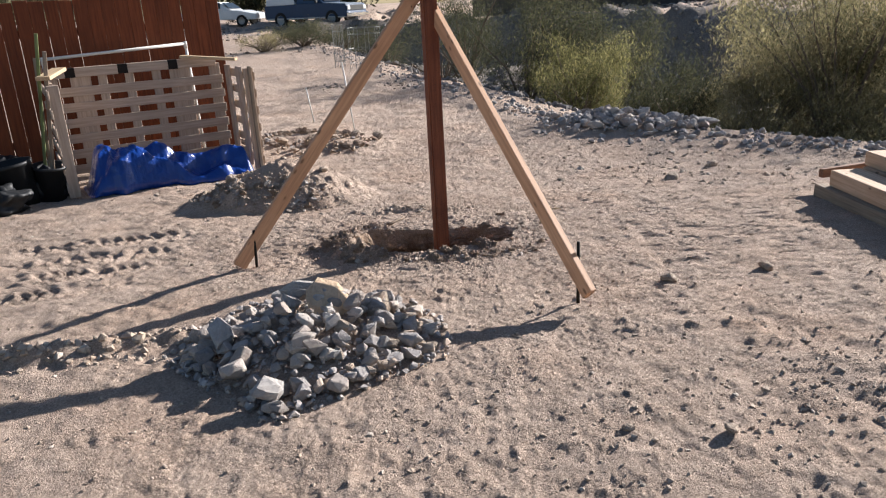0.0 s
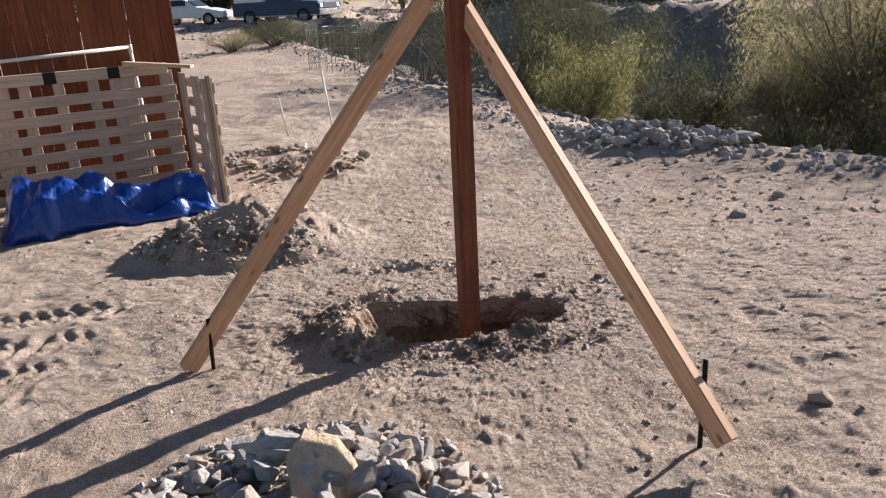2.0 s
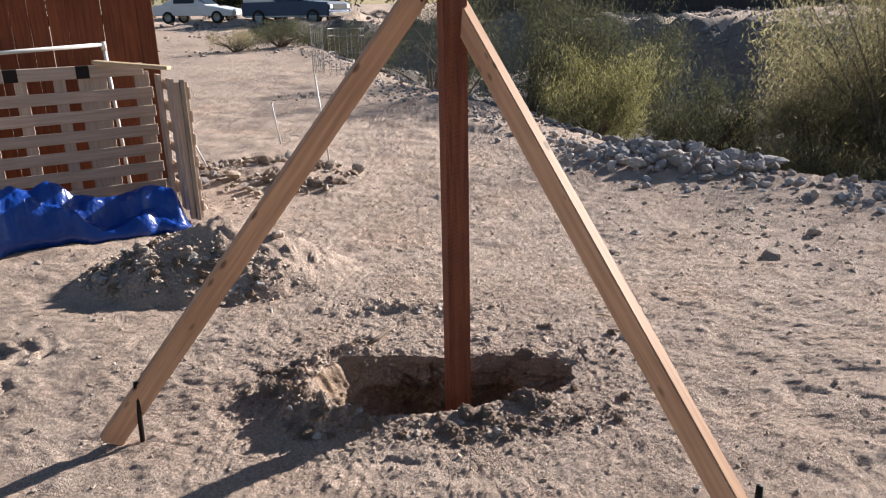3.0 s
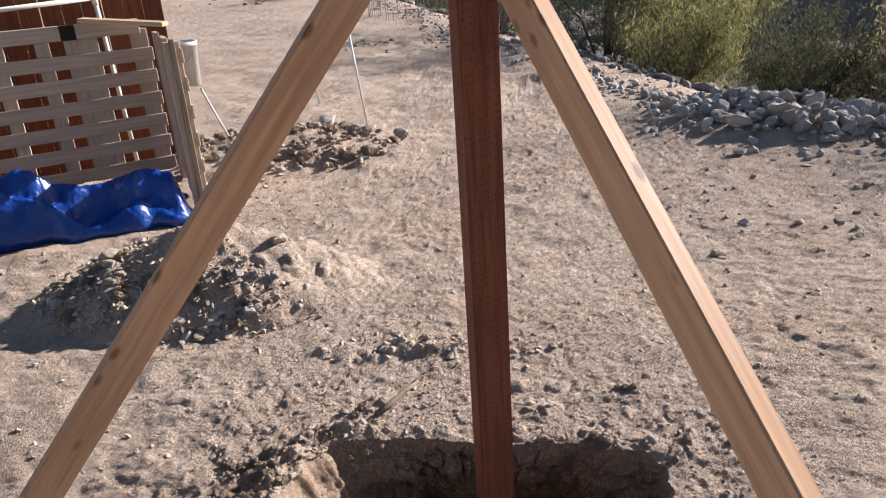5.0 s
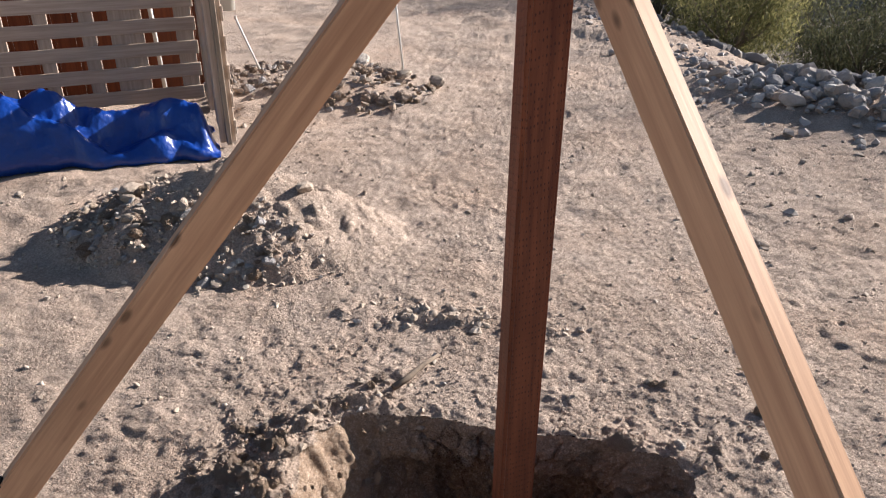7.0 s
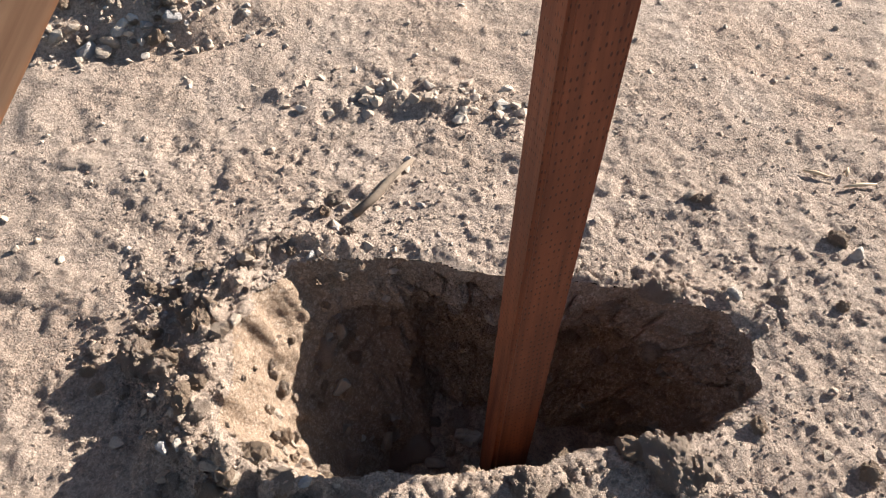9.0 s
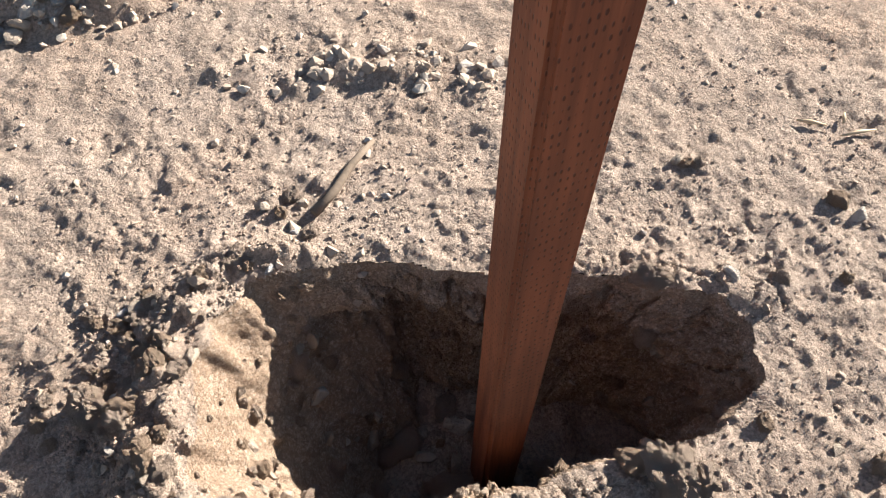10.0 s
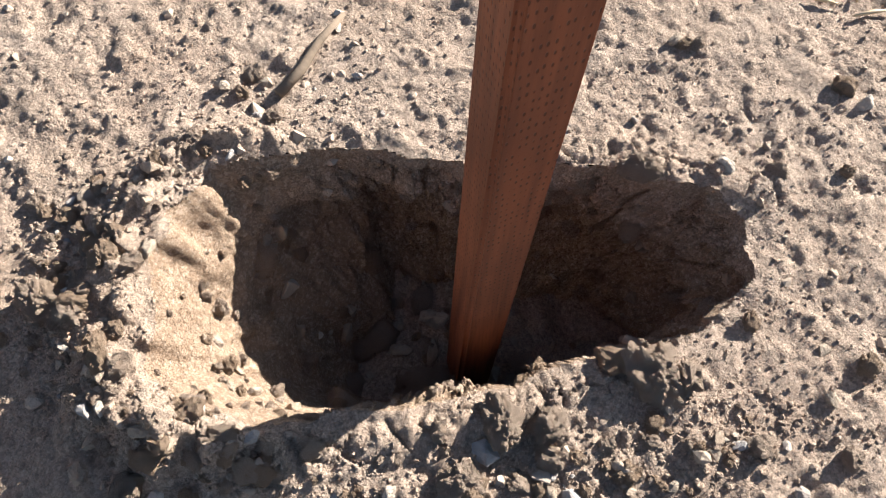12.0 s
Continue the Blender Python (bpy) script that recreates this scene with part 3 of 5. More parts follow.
def turned(r, x, y, z, size, tip=0.6):
    q = Euler((r.uniform(-tip, tip), r.uniform(-tip, tip), r.uniform(0, 6.28)))
    s = Vector((size * r.uniform(0.9, 1.25), size * r.uniform(0.75, 1.0), size * r.uniform(0.75, 1.05)))
    return Matrix.LocRotScale((x, y, z), q, s)


def stones(parent, meshes, count, spot, size, r, sink=0.2):
    """Single stones as pieces of the thing. spot() gives a place and a lift, size() a width."""
    origin = parent.matrix_world.translation
    for _ in range(count):
        x, y, lift = spot()
        s = size()
        ob = new("stone", r.choice(meshes))
        ob.parent = parent
        ob.matrix_basis = turned(r, x - origin.x, y - origin.y, zat(x, y) + lift + s * (0.3 - sink) - origin.z, s)


BASE_CHUNKS = []
for k in range(10):
    b = chunk(500 + k, 14, 0.7)
    b.verts.index_update()
    BASE_CHUNKS.append((np.array([v.co[:] for v in b.verts]), np.array([[v.index for v in f.verts] for f in b.faces])))
    b.free()


def gravel(name, spots, sizes, material, rng, sink=0.15):
    """Many small stones in one mesh."""
    z = height(spots[:, 0], spots[:, 1])
    vs, fs, base = [], [], 0
    for (x, y), zz, s in zip(spots, z, sizes):
        v, f = BASE_CHUNKS[rng.integers(len(BASE_CHUNKS))]
        a, t1 = rng.uniform(0, 6.28), rng.uniform(-0.7, 0.7)
        ca, sa, ct, st = math.cos(a), math.sin(a), math.cos(t1), math.sin(t1)
        m = np.array([[ca, -sa, 0], [sa, ca, 0], [0, 0, 1]]) @ np.array([[1, 0, 0], [0, ct, -st], [0, st, ct]])
        vs.append((v * s * rng.uniform(0.75, 1.2, 3)) @ m.T + (x, y, zz + s * (0.3 - sink)))
        fs.append(f + base)
        base += len(v)
    return sheet(name, np.concatenate(vs), np.concatenate(fs), material, False)


# ---- the braced post ----
THETA = radians(19)
FACE_N = Vector((math.sin(THETA), -math.cos(THETA), 0))
SIDE_N = Vector((math.cos(THETA), math.sin(THETA), 0))
POST = Vector((-0.15, 5.11, 0))


def build_post():
    t = thing("wooden_post", "reddish brown stained incised timber post standing in a dug hole", "post", at=axes(POST + Vector((0, 0, -0.62)), (0, 0, 1), -FACE_N))
    b = box(3.3, 0.092, 0.092, 0.009, 3)
    bmesh.ops.translate(b, vec=(1.65, 0, 0), verts=b.verts)
    part("timber", b, POST_WOOD, t)


def build_brace(foot, head, normal, label, extra, w=0.089, th=0.038):
    foot, head = Vector(foot), Vector(head)
    ln = (head - foot).length + extra
    t = thing("wooden_brace", label, "brace", "braces of the post", axes(foot, head - foot, normal))
    b = box(ln, w, th, 0.004, 2)
    bmesh.ops.translate(b, vec=(ln / 2, 0, 0), verts=b.verts)
    part("board", b, FIR, t)
    for k in range(2):
        s = lathe([(0.0, 0.003), (0.004, 0.003), (0.005, 0.0)], 8)
        p = part("screw", s, STEEL, t)
        p.matrix_basis = pose(ln - 0.12 - 0.05 * k, 0.02 - 0.04 * k, th / 2 + 0.0005)


def build_stake(x, y, top, lean, label):
    z = zat(x, y)
    t = thing("steel_stake", label, "stake", "stakes holding the braces", pose(x, y, z - 0.1))
    h = top - z + 0.1
    part("rod", rod([(0, 0, 0), (lean * 0.5, 0, h * 0.5), (lean, 0, h)], 0.0095, 10), STEEL, t, "", True)
    for k in range(3):
        c = lathe([(0.0102, 0), (0.0105, 0.002), (0.0102, 0.004)], 10)
        part("nail_hole", c, RUBBER, t).matrix_basis = pose(lean * (0.7 + 0.1 * k), 0, h - 0.03 - 0.05 * k)


build_post()
build_brace((-1.490, 4.707, 0.015), (-0.265, 5.137, 1.63), Vector((0.525, -0.851, 0)), "pale fir brace board leaning on the post, foot on dirt", 0.14)
build_brace((0.669, 3.763, 0.10), (-0.087, 5.067, 1.49), Vector((0.766, 0.643, 0)), "pale fir brace board leaning on the post, foot at a stake", 0.12, 0.083, 0.045)
build_stake(-1.385, 4.735, 0.25, 0.015, "black rusty steel form stake driven beside the brace foot")
build_stake(0.63, 3.905, 0.35, 0.0, "black rusty steel form stake driven through the brace end")


# ---- stone heaps ----
def in_pile(u, v):
    """The pile runs to a blunt point towards its front."""
    return (v > 0) | ((0.8 * abs(u) - v < 0.66) & (0.9 * -u - v < 0.67))


def build_rock_pile():
    r = random.Random(4)
    t = thing("rock_pile", "heap of grey crushed stone with larger slabs on dirt", "rock pile", at=pose(-0.78, 3.45, 0))

    def spot():
        while True:
            a, q = r.uniform(0, 6.28), math.sqrt(r.random())
            u, v = 0.63 * q * math.cos(a), 0.65 * q * math.sin(a)
            if in_pile(u, v):
                return -0.79 + u, 3.46 + v, r.uniform(0.0, 0.07) * (1 - q)

    def spot_tan():
        while True:
            x, y, z = spot()
            if x > -0.62 + 0.15 * r.random():
                return x, y, z

    stones(t, CHUNKS_TAN, 65, spot_tan, lambda: 0.04 + 0.07 * r.random() ** 1.7, r, 0.02)
    stones(t, CHUNKS, 185, spot, lambda: 0.055 + 0.07 * r.random() ** 1.4, r, 0.02)
    stones(t, CHUNKS, 44, spot, lambda: r.uniform(0.10, 0.15), r, 0.0)
    rng = np.random.default_rng(41)
    a, q = rng.uniform(0, 6.28, 1500), np.sqrt(rng.random(1500))
    u, v = 0.72 * q * np.cos(a), 0.74 * q * np.sin(a)
    keep = in_pile(0.9 * u, 0.9 * v)
    fill = gravel("chip_fill", np.stack([u - 0.79, v + 3.46], 1)[keep], 0.015 + 0.04 * rng.random(int(keep.sum())) ** 1.6, RUBBLE, rng, 0.05)
    tagged(part("chip_fill", fill, None, t), kind="stuff").matrix_basis = pose(0.78, -3.45, 0)
    for x, y, z, s, me, rot in (
        (-1.20, 3.38, 0.13, (0.15, 0.27, 0.09), 2, (0.35, 0.65, 0.25)),
        (-0.86, 2.90, 0.08, (0.19, 0.14, 0.09), 5, (0.5, 0.25, 0.5)),
        (-1.02, 3.9, 0.10, (0.11, 0.09, 0.08), 7, (0.1, 0.1, 0.5)),
        (-0.86, 3.72, 0.17, (0.26, 0.13, 0.12), 1, (0.1, 0.05, 0.1)),
    ):
        ob = part("stone", mesh_of(chunk(700 + me, 26, 0.9), "stone", STONE_PALE), None, t, "pale grey slab")
        ob.matrix_basis = Matrix.LocRotScale((x + 0.78, y - 3.45, z + zat(x, y) * 0.35), Euler(rot), Vector(s))
    big = part("stone", mesh_of(chunk(731, 40, 0.8), "stone", STONE_OCHRE), None, t, "large ochre slab")
    big.matrix_basis = Matrix.LocRotScale((0.09, 0.15, 0.20), Euler((0.35, 0.42, 0.2)), Vector((0.24, 0.34, 0.14)))


def build_cobble_heap():
    r = random.Random(7)
    t = thing("cobble_heap", "heap of rounded grey river stones at the edge of the wash", "rock pile", at=pose(2.15, 9.9, 0))

    def spot():
        q, a = math.sqrt(r.random()), r.uniform(0, 6.28)
        u, v = 1.0 * q * math.cos(a), 0.75 * q * math.sin(a)
        return 2.26 + u * 0.9 + v * 0.4, 9.98 - u * 0.4 + v * 0.9, r.uniform(0, 0.07) * (1 - q)

    stones(t, COBBLES + CHUNKS, 295, spot, lambda: 0.09 + 0.12 * r.random() ** 1.8, r, 0.05)
    slab = part("stone", mesh_of(cobble(380, 0.6), "stone", STONE_GREY, True), None, t, "long flat boulder")
    slab.matrix_basis = Matrix.LocRotScale((0.98, -0.15, zat(3.13, 9.75) + 0.06), Euler((0, 0, -0.3)), Vector((0.50, 0.30, 0.20)))


def along_berm(r, lo, hi):
    while True:
        i = r.randrange(len(BERM_X) - 1)
        f = r.random()
        x = BERM_X[i] + (BERM_X[i + 1] - BERM_X[i]) * f
        y = BERM_Y[i] + (BERM_Y[i + 1] - BERM_Y[i]) * f
        if lo < x < hi:
            return x, y


def build_berm_stones():
    r = random.Random(9)
    t = thing("stone_berm", "low bank of grey rubble stones along the wash", "rocks", at=pose(4, 8, 0))

    def spot():
        x, y = along_berm(r, -2.5, 6.5)
        o = r.gauss(0, 0.22)
        return x - 0.45 * o - 0.12, y - 0.9 * o - 0.2, r.uniform(0, 0.03)

    stones(t, COBBLES + CHUNKS[:4], 270, spot, lambda: 0.05 + 0.10 * r.random() ** 2, r)
    rng = np.random.default_rng(3)
    spots, sizes = [], []
    for _ in range(1500):
        x, y = along_berm(r, -14, 8.5)
        o = r.gauss(0, 0.4)
        spots.append((x - 0.45 * o, y - 0.9 * o - 0.15))
        sizes.append(0.03 + 0.09 * r.random() ** 2)
    tagged(part("rubble", gravel("rubble", np.array(spots), np.array(sizes), RUBBLE, rng), None, t), kind="stuff")
    for o in t.children:
        if o.name.startswith("rubble"):
            o.matrix_basis = pose(-4, -8, 0)


def build_mid_heap():
    r = random.Random(12)
    t = thing("stone_heap", "low heap of tan broken stones and soil beside white stakes", "rock pile", at=pose(-1.75, 9.4, 0))

    def spot():
        q, a = math.sqrt(r.random()), r.uniform(0, 6.28)
        return -2.0 + 1.0 * q * math.cos(a), 9.45 + 0.75 * q * math.sin(a), r.uniform(0, 0.03)

    stones(t, CHUNKS_TAN + CHUNKS[:3] + CLODS, 285, spot, lambda: 0.035 + 0.085 * r.random() ** 2.2, r)
    for x, y, s in ((-1.06, 9.66, 0.2), (-1.86, 10.3, 0.24), (-1.36, 9.72, 0.16), (-2.15, 9.0, 0.19)):
        ob = part("stone", r.choice(COBBLES_TAN), None, t)
        ob.matrix_basis = turned(r, x + 1.75, y - 9.4, zat(x, y) + s * 0.25, s, 0.3)


def build_mound_stones():
    r = random.Random(15)
    t = thing("dirt_mound_stones", "grey and tan stones bedded in a mound of dug dirt", "rocks", at=pose(-1.72, 6.78, 0))

    def spot():
        q, a = r.uniform(0.35, 1.0) ** 0.7, r.uniform(2.4, 5.5)
        return -1.66 + 0.8 * q * math.cos(a), 6.74 + 0.64 * q * math.sin(a), 0.0

    stones(t, CHUNKS_TAN + CHUNKS[:6] + COBBLES_TAN + CLODS, 280, spot, lambda: 0.022 + 0.06 * r.random() ** 2.2, r)
    rng = np.random.default_rng(29)
    m = 1300
    a, q = rng.uniform(2.2, 5.7, m), rng.uniform(0.2, 1.05, m) ** 0.7
    fill = gravel("grit", np.stack([-1.66 + 0.82 * q * np.cos(a), 6.74 + 0.66 * q * np.sin(a)], 1), 0.008 + 0.028 * rng.random(m) ** 2.2, PEBBLE, rng, 0.1)
    tagged(part("grit", fill, None, t), kind="stuff").matrix_basis = pose(1.72, -6.78, 0)
    for x, y, s, me in ((-2.05, 6.58, 0.15, COBBLES_TAN[1]), (-1.52, 6.42, 0.08, COBBLES_TAN[2]), (-1.25, 6.72, 0.10, COBBLES_TAN[0]), (-2.2, 6.3, 0.10, COBBLES[2]), (-1.35, 7.0, 0.14, COBBLES[3])):
        ob = part("stone", me, None, t)
        ob.matrix_basis = turned(r, x + 1.72, y - 6.78, zat(x, y) + s * 0.12, s, 0.4)


LEFT_STONES = ((-0.916, 5.286, 0.05), (-0.636, 5.596, 0.04), (-0.697, 5.561, 0.04), (-0.655, 5.547, 0.03), (-0.578, 5.485, 0.04), (-0.613, 5.485, 0.025), (-0.787, 5.350, 0.035), (-1.030, 5.278, 0.03), (-0.413, 5.596, 0.025), (-0.357, 5.498, 0.02), (-0.953, 5.063, 0.085), (-0.888, 5.033, 0.045), (-0.798, 5.130, 0.045), (-0.830, 4.769, 0.055), (-0.749, 4.744, 0.07), (-0.648, 4.858, 0.05), (-0.534, 4.774, 0.055), (-0.591, 4.825, 0.045), (-0.546, 4.825, 0.05), (-0.710, 4.788, 0.05), (-0.680, 4.806, 0.055), (-0.827, 4.866, 0.045), (-0.701, 4.725, 0.045), (-0.785, 4.937, 0.05), (-0.822, 4.978, 0.04))
RIGHT_STONES = ((0.351, 5.396, 0.035), (0.621, 5.574, 0.05), (0.664, 5.535, 0.045), (0.440, 5.432, 0.03), (0.297, 5.691, 0.035), (0.326, 5.687, 0.03), (0.172, 5.493, 0.022), (0.582, 5.364, 0.03), (0.401, 5.299, 0.03), (0.445, 5.369, 0.035), (0.168, 5.371, 0.07), (0.154, 4.951, 0.11), (0.216, 4.947, 0.055), (0.321, 5.110, 0.06), (0.343, 5.050, 0.035), (-0.123, 4.861, 0.075), (-0.043, 4.858, 0.065), (-0.040, 4.803, 0.055), (-0.055, 4.771, 0.055), (-0.006, 4.734, 0.055), (0.096, 4.727, 0.035), (0.082, 4.784, 0.04), (0.387, 4.738, 0.045), (0.462, 4.907, 0.035), (0.468, 4.998, 0.035), (0.545, 4.969, 0.045), (-0.151, 4.810, 0.05), (-0.191, 4.759, 0.065))


def build_hole_stones():
    r = random.Random(18)
    t = thing("hole_rim_clods", "dry tan soil clods and stones piled round the hole rim", "clods", at=pose(-0.2, 5.1, 0))

    def spot():
        if r.random() < 0.62:
            a = r.uniform(2.3, 4.3)
            q = r.gauss(1.28, 0.12)
        else:
            a = r.uniform(4.0, 5.6)
            q = r.gauss(1.22, 0.12)
        return -0.2 + 0.58 * q * math.cos(a), 5.11 + 0.30 * q * math.sin(a), 0.0

    stones(t, CLODS + CLODS + CHUNKS_TAN + CHUNKS[:3], 245, spot, lambda: 0.012 + 0.038 * r.random() ** 2.0, r)
    rng = np.random.default_rng(23)
    m = 4500
    a = np.where(rng.random(m) < 0.55, rng.uniform(2.2, 4.3, m), rng.uniform(4.0, 5.7, m))
    q = rng.normal(1.26, 0.18, m)
    spots = np.stack([-0.2 + 0.58 * q * np.cos(a), 5.11 + 0.30 * q * np.sin(a)], 1)
    spots = spots[hole_s(spots[:, 0], spots[:, 1])[0] > 1.0]
    crumbs = gravel("crumbs", spots, 0.003 + 0.017 * rng.random(len(spots)) ** 4, DIRT, rng, 0.2)
    tagged(part("crumb_fill", crumbs, None, t), kind="stuff").matrix_basis = pose(0.2, -5.1, 0)
    for x, y, size in LEFT_STONES + RIGHT_STONES:
        pick = BIG_CLODS if size > 0.058 else (CLODS + CHUNKS_TAN + CHUNKS[:5])
        ob = part("stone", r.choice(pick), None, t)
        ob.matrix_basis = turned(r, x + 0.2, y - 5.1, zat(x, y) + size * 0.1, size, 0.5)


def build_hole_rubble():
    r = random.Random(19)
    t = thing("hole_rubble", "brown stones bedded in the hole's walls and floor", "rocks", at=pose(-0.2, 5.1, -0.5))

    def spot():
        a, q = r.uniform(0, 6.28), r.uniform(0.15, 0.75)
        c, s = math.cos(a), math.sin(a)
        k = 1 / (abs(c) ** 3.2 + abs(s) ** 3.2) ** (1 / 3.2)
        return -0.17 + 0.47 * q * k * c, 5.12 + 0.25 * q * k * s, 0.0

    stones(t, CHUNKS_TAN + CLODS, 80, spot, lambda: 0.02 + 0.07 * r.random() ** 2, r)
    for _ in range(170):
        x, y, z = hole_wall(np.array([r.uniform(0, 6.28)]), np.array([r.uniform(0.1, 0.95)]))
        ob = part("stone", r.choice(CHUNKS_TAN + CLODS), None, t)
        ob.matrix_basis = turned(r, float(x[0]) + 0.2, float(y[0]) - 5.1, float(z[0]) + 0.5, 0.022 + 0.055 * r.random() ** 2, 1.5)
    for _ in range(60):
        x, y, z = hole_wall(np.array([r.uniform(2.5, 3.9)]), np.array([r.uniform(0.03, 0.5)]))
        ob = part("stone", r.choice(CLODS), None, t)
        ob.matrix_basis = turned(r, float(x[0]) + 0.2, float(y[0]) - 5.1, float(z[0]) + 0.5, 0.012 + 0.03 * r.random() ** 2, 1.5)
    ob = part("stone", BIG_CLODS[1], None, t)
    ob.matrix_basis = turned(r, -0.05, -0.07, -0.03, 0.14, 0.3)


def build_scatter():
    rng = np.random.default_rng(11)
    n = 26000
    x = rng.uniform(-4.2, 4.5, n)
    y = 1.6 + 10.0 * rng.random(n) ** 1.3
    keep = (hole_s(x, y)[0] > 1.05) & (berm_side(x, y) < 0) & (wave(x, y, 0.9, 101) + 0.6 * wave(x, y, 0.3, 102) > rng.uniform(-1.2, 0.6, n))
    spots = np.stack([x, y], 1)[keep]
    sizes = 0.004 + 0.026 * rng.random(len(spots)) ** 6
    m = 30000
    near = np.stack([rng.normal(-0.2, 0.8, m), rng.normal(5.25, 0.65, m)], 1)
    near = near[(hole_s(near[:, 0], near[:, 1])[0] > 1.02) & (wave(near[:, 0], near[:, 1], 0.25, 103) > rng.uniform(-0.9, 0.6, m))]
    ob = new("soil_crumbs", gravel("soil_crumbs", near, 0.002 + 0.011 * rng.random(len(near)) ** 4, DIRT, rng, 0.2))
    tagged(ob, "fine crumbs of dry soil strewn round the hole", "soil", "", "stuff")
    ob = new("loose_pebbles", gravel("loose_pebbles", spots, sizes, PEBBLE, rng, 0.2))
    tagged(ob, "small loose pebbles strewn over the dirt yard", "pebbles", "", "stuff")
    # clusters of clods
    lump, size = [], []
    for cx, cy, sx, sy, k, big in ((-0.45, 6.03, 0.26, 0.05, 170, 0.045), (1.6, 2.7, 0.4, 0.2, 200, 0.028), (1.7, 3.1, 0.35, 0.2, 160, 0.028), (2.3, 6.9, 0.6, 0.35, 160, 0.06), (0.4, 2.7, 0.5, 0.4, 140, 0.024), (2.5, 8.0, 0.8, 0.4, 150, 0.07), (-2.1, 3.45, 0.45, 0.08, 150, 0.05), (-0.5, 5.55, 0.12, 0.1, 40, 0.035), (0.3, 3.55, 0.4, 0.12, 60, 0.03), (-0.3, 2.4, 0.6, 0.2, 120, 0.022), (-2.2, 8.3, 0.4, 0.5, 90, 0.06), (-2.4, 15.8, 0.5, 0.3, 70, 0.12), (-1.2, 16.2, 0.5, 0.4, 60, 0.14), (-7.2, 27.5, 1.6, 0.7, 130, 0.2), (-8.5, 33.0, 2.0, 1.0, 90, 0.3)):
        for _ in range(k):
            lump.append((rng.normal(cx, sx), rng.normal(cy, sy)))
            size.append(0.01 + big * rng.random() ** 2.5)
    for _ in range(260):
        u = rng.uniform(-2.9, -1.35)
        lump.append((u, 3.52 + 0.28 * (u + 2.0) + rng.normal(0, 0.05)))
        size.append(0.015 + 0.06 * rng.random() ** 2)
    ob = new("soil_clods", gravel("soil_clods", np.array(lump), np.array(size), PEBBLE, rng, 0.25))
    tagged(ob, "broken tan soil clods in loose bands on the dirt", "clods", "", "stuff")
    far = []
    fs = []
    for _ in range(14000):
        d = rng.uniform(12, 42)
        a = rng.uniform(-0.6, 0.6)
        p = (d * math.sin(a), d * math.cos(a))
        if float(berm_side(np.array([p[0]]), np.array([p[1]]))[0]) > 0.4:
            far.append(p)
            fs.append(0.04 + 0.24 * rng.random() ** 3)
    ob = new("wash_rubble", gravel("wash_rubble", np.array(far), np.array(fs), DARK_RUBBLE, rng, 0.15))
    tagged(ob, "grey rubble strewn over the wash and its far bank", "rubble", "", "stuff")


def build_loose_stone(x, y, s, me, label):
    ob = new("loose_stone", me)
    ob.matrix_world = turned(random.Random(int(x * 100)), x, y, zat(x, y) + s * 0.12, s, 0.2)
    tagged(ob, label, "stone", "single loose stones")


build_rock_pile()
build_cobble_heap()
build_berm_stones()
build_mid_heap()
build_mound_stones()
build_hole_stones()
build_hole_rubble()
build_scatter()
for x, y, s in ((1.2, 4.15, 0.10), (1.81, 4.29, 0.11), (1.95, 6.85, 0.17), (0.95, 7.0, 0.09), (0.28, 5.70, 0.045), (0.34, 5.38, 0.04), (2.5, 7.4, 0.16), (1.0, 2.55, 0.07), (0.62, 2.6, 0.06)):
    build_loose_stone(x, y, s, COBBLES_TAN[int(s * 100) % 5], "single tan stone lying on the open dirt")


def build_twig():
    x, y, dx, dy = -0.575, 5.540, 0.120, 0.226
    t = thing("dead_twig", "short dry brown stick lying beside the hole", "stick", at=pose(x, y, zat(x, y)))
    end = zat(x + dx, y + dy) - zat(x, y)
    part("stem", rod([(0, 0, 0.014), (dx * 0.3 + 0.008, dy * 0.3, 0.017 + end * 0.3), (dx * 0.65 - 0.004, dy * 0.65, 0.015 + end * 0.65), (dx, dy, 0.012 + end)], [0.012, 0.011, 0.009, 0.006], 10), BARK, t, "", True)


build_twig()


def build_chip(x, y, ln, turn, label):
    t = thing("wood_splinter", label, "stick", "wood splinters on dirt", pose(x, y, zat(x, y) + 0.006, 0, 0, turn))
    part("splinter", rod([(-ln / 2, 0, 0.002), (0, 0.001, 0.004), (ln / 2, 0, 0.003)], [0.003, 0.0055, 0.002], 6), FRESH, t, "", True)


build_chip(0.74, 5.79, 0.09, 12, "pale wood splinter lying on the dirt by the post")
build_chip(0.715, 5.835, 0.035, 70, "pale wood splinter lying on the dirt by the post")
build_chip(0.63, 5.82, 0.07, -15, "grey wood splinter lying on the dirt by the post")


# ---- pallet bin with tarp ----
BU, BV = Vector((0.866, 0.5, 0)), Vector((-0.5, 0.866, 0))
BIN_L, BIN_R = Vector((-3.71, 6.96, 0)), Vector((-2.15, 7.90, 0))
BIN_W = (BIN_R - BIN_L).length
BU = (BIN_R - BIN_L).normalized()
BV = Vector((-BU.y, BU.x, 0))


def board(parent, name, a, b, w, th, normal, material, label=""):
    a, b = Vector(a), Vector(b)
    bx = box((b - a).length, w, th, 0.003)
    ob = part(name, bx, material, parent, label)
    ob.matrix_basis = axes((a + b) / 2, b - a, normal)
    return ob


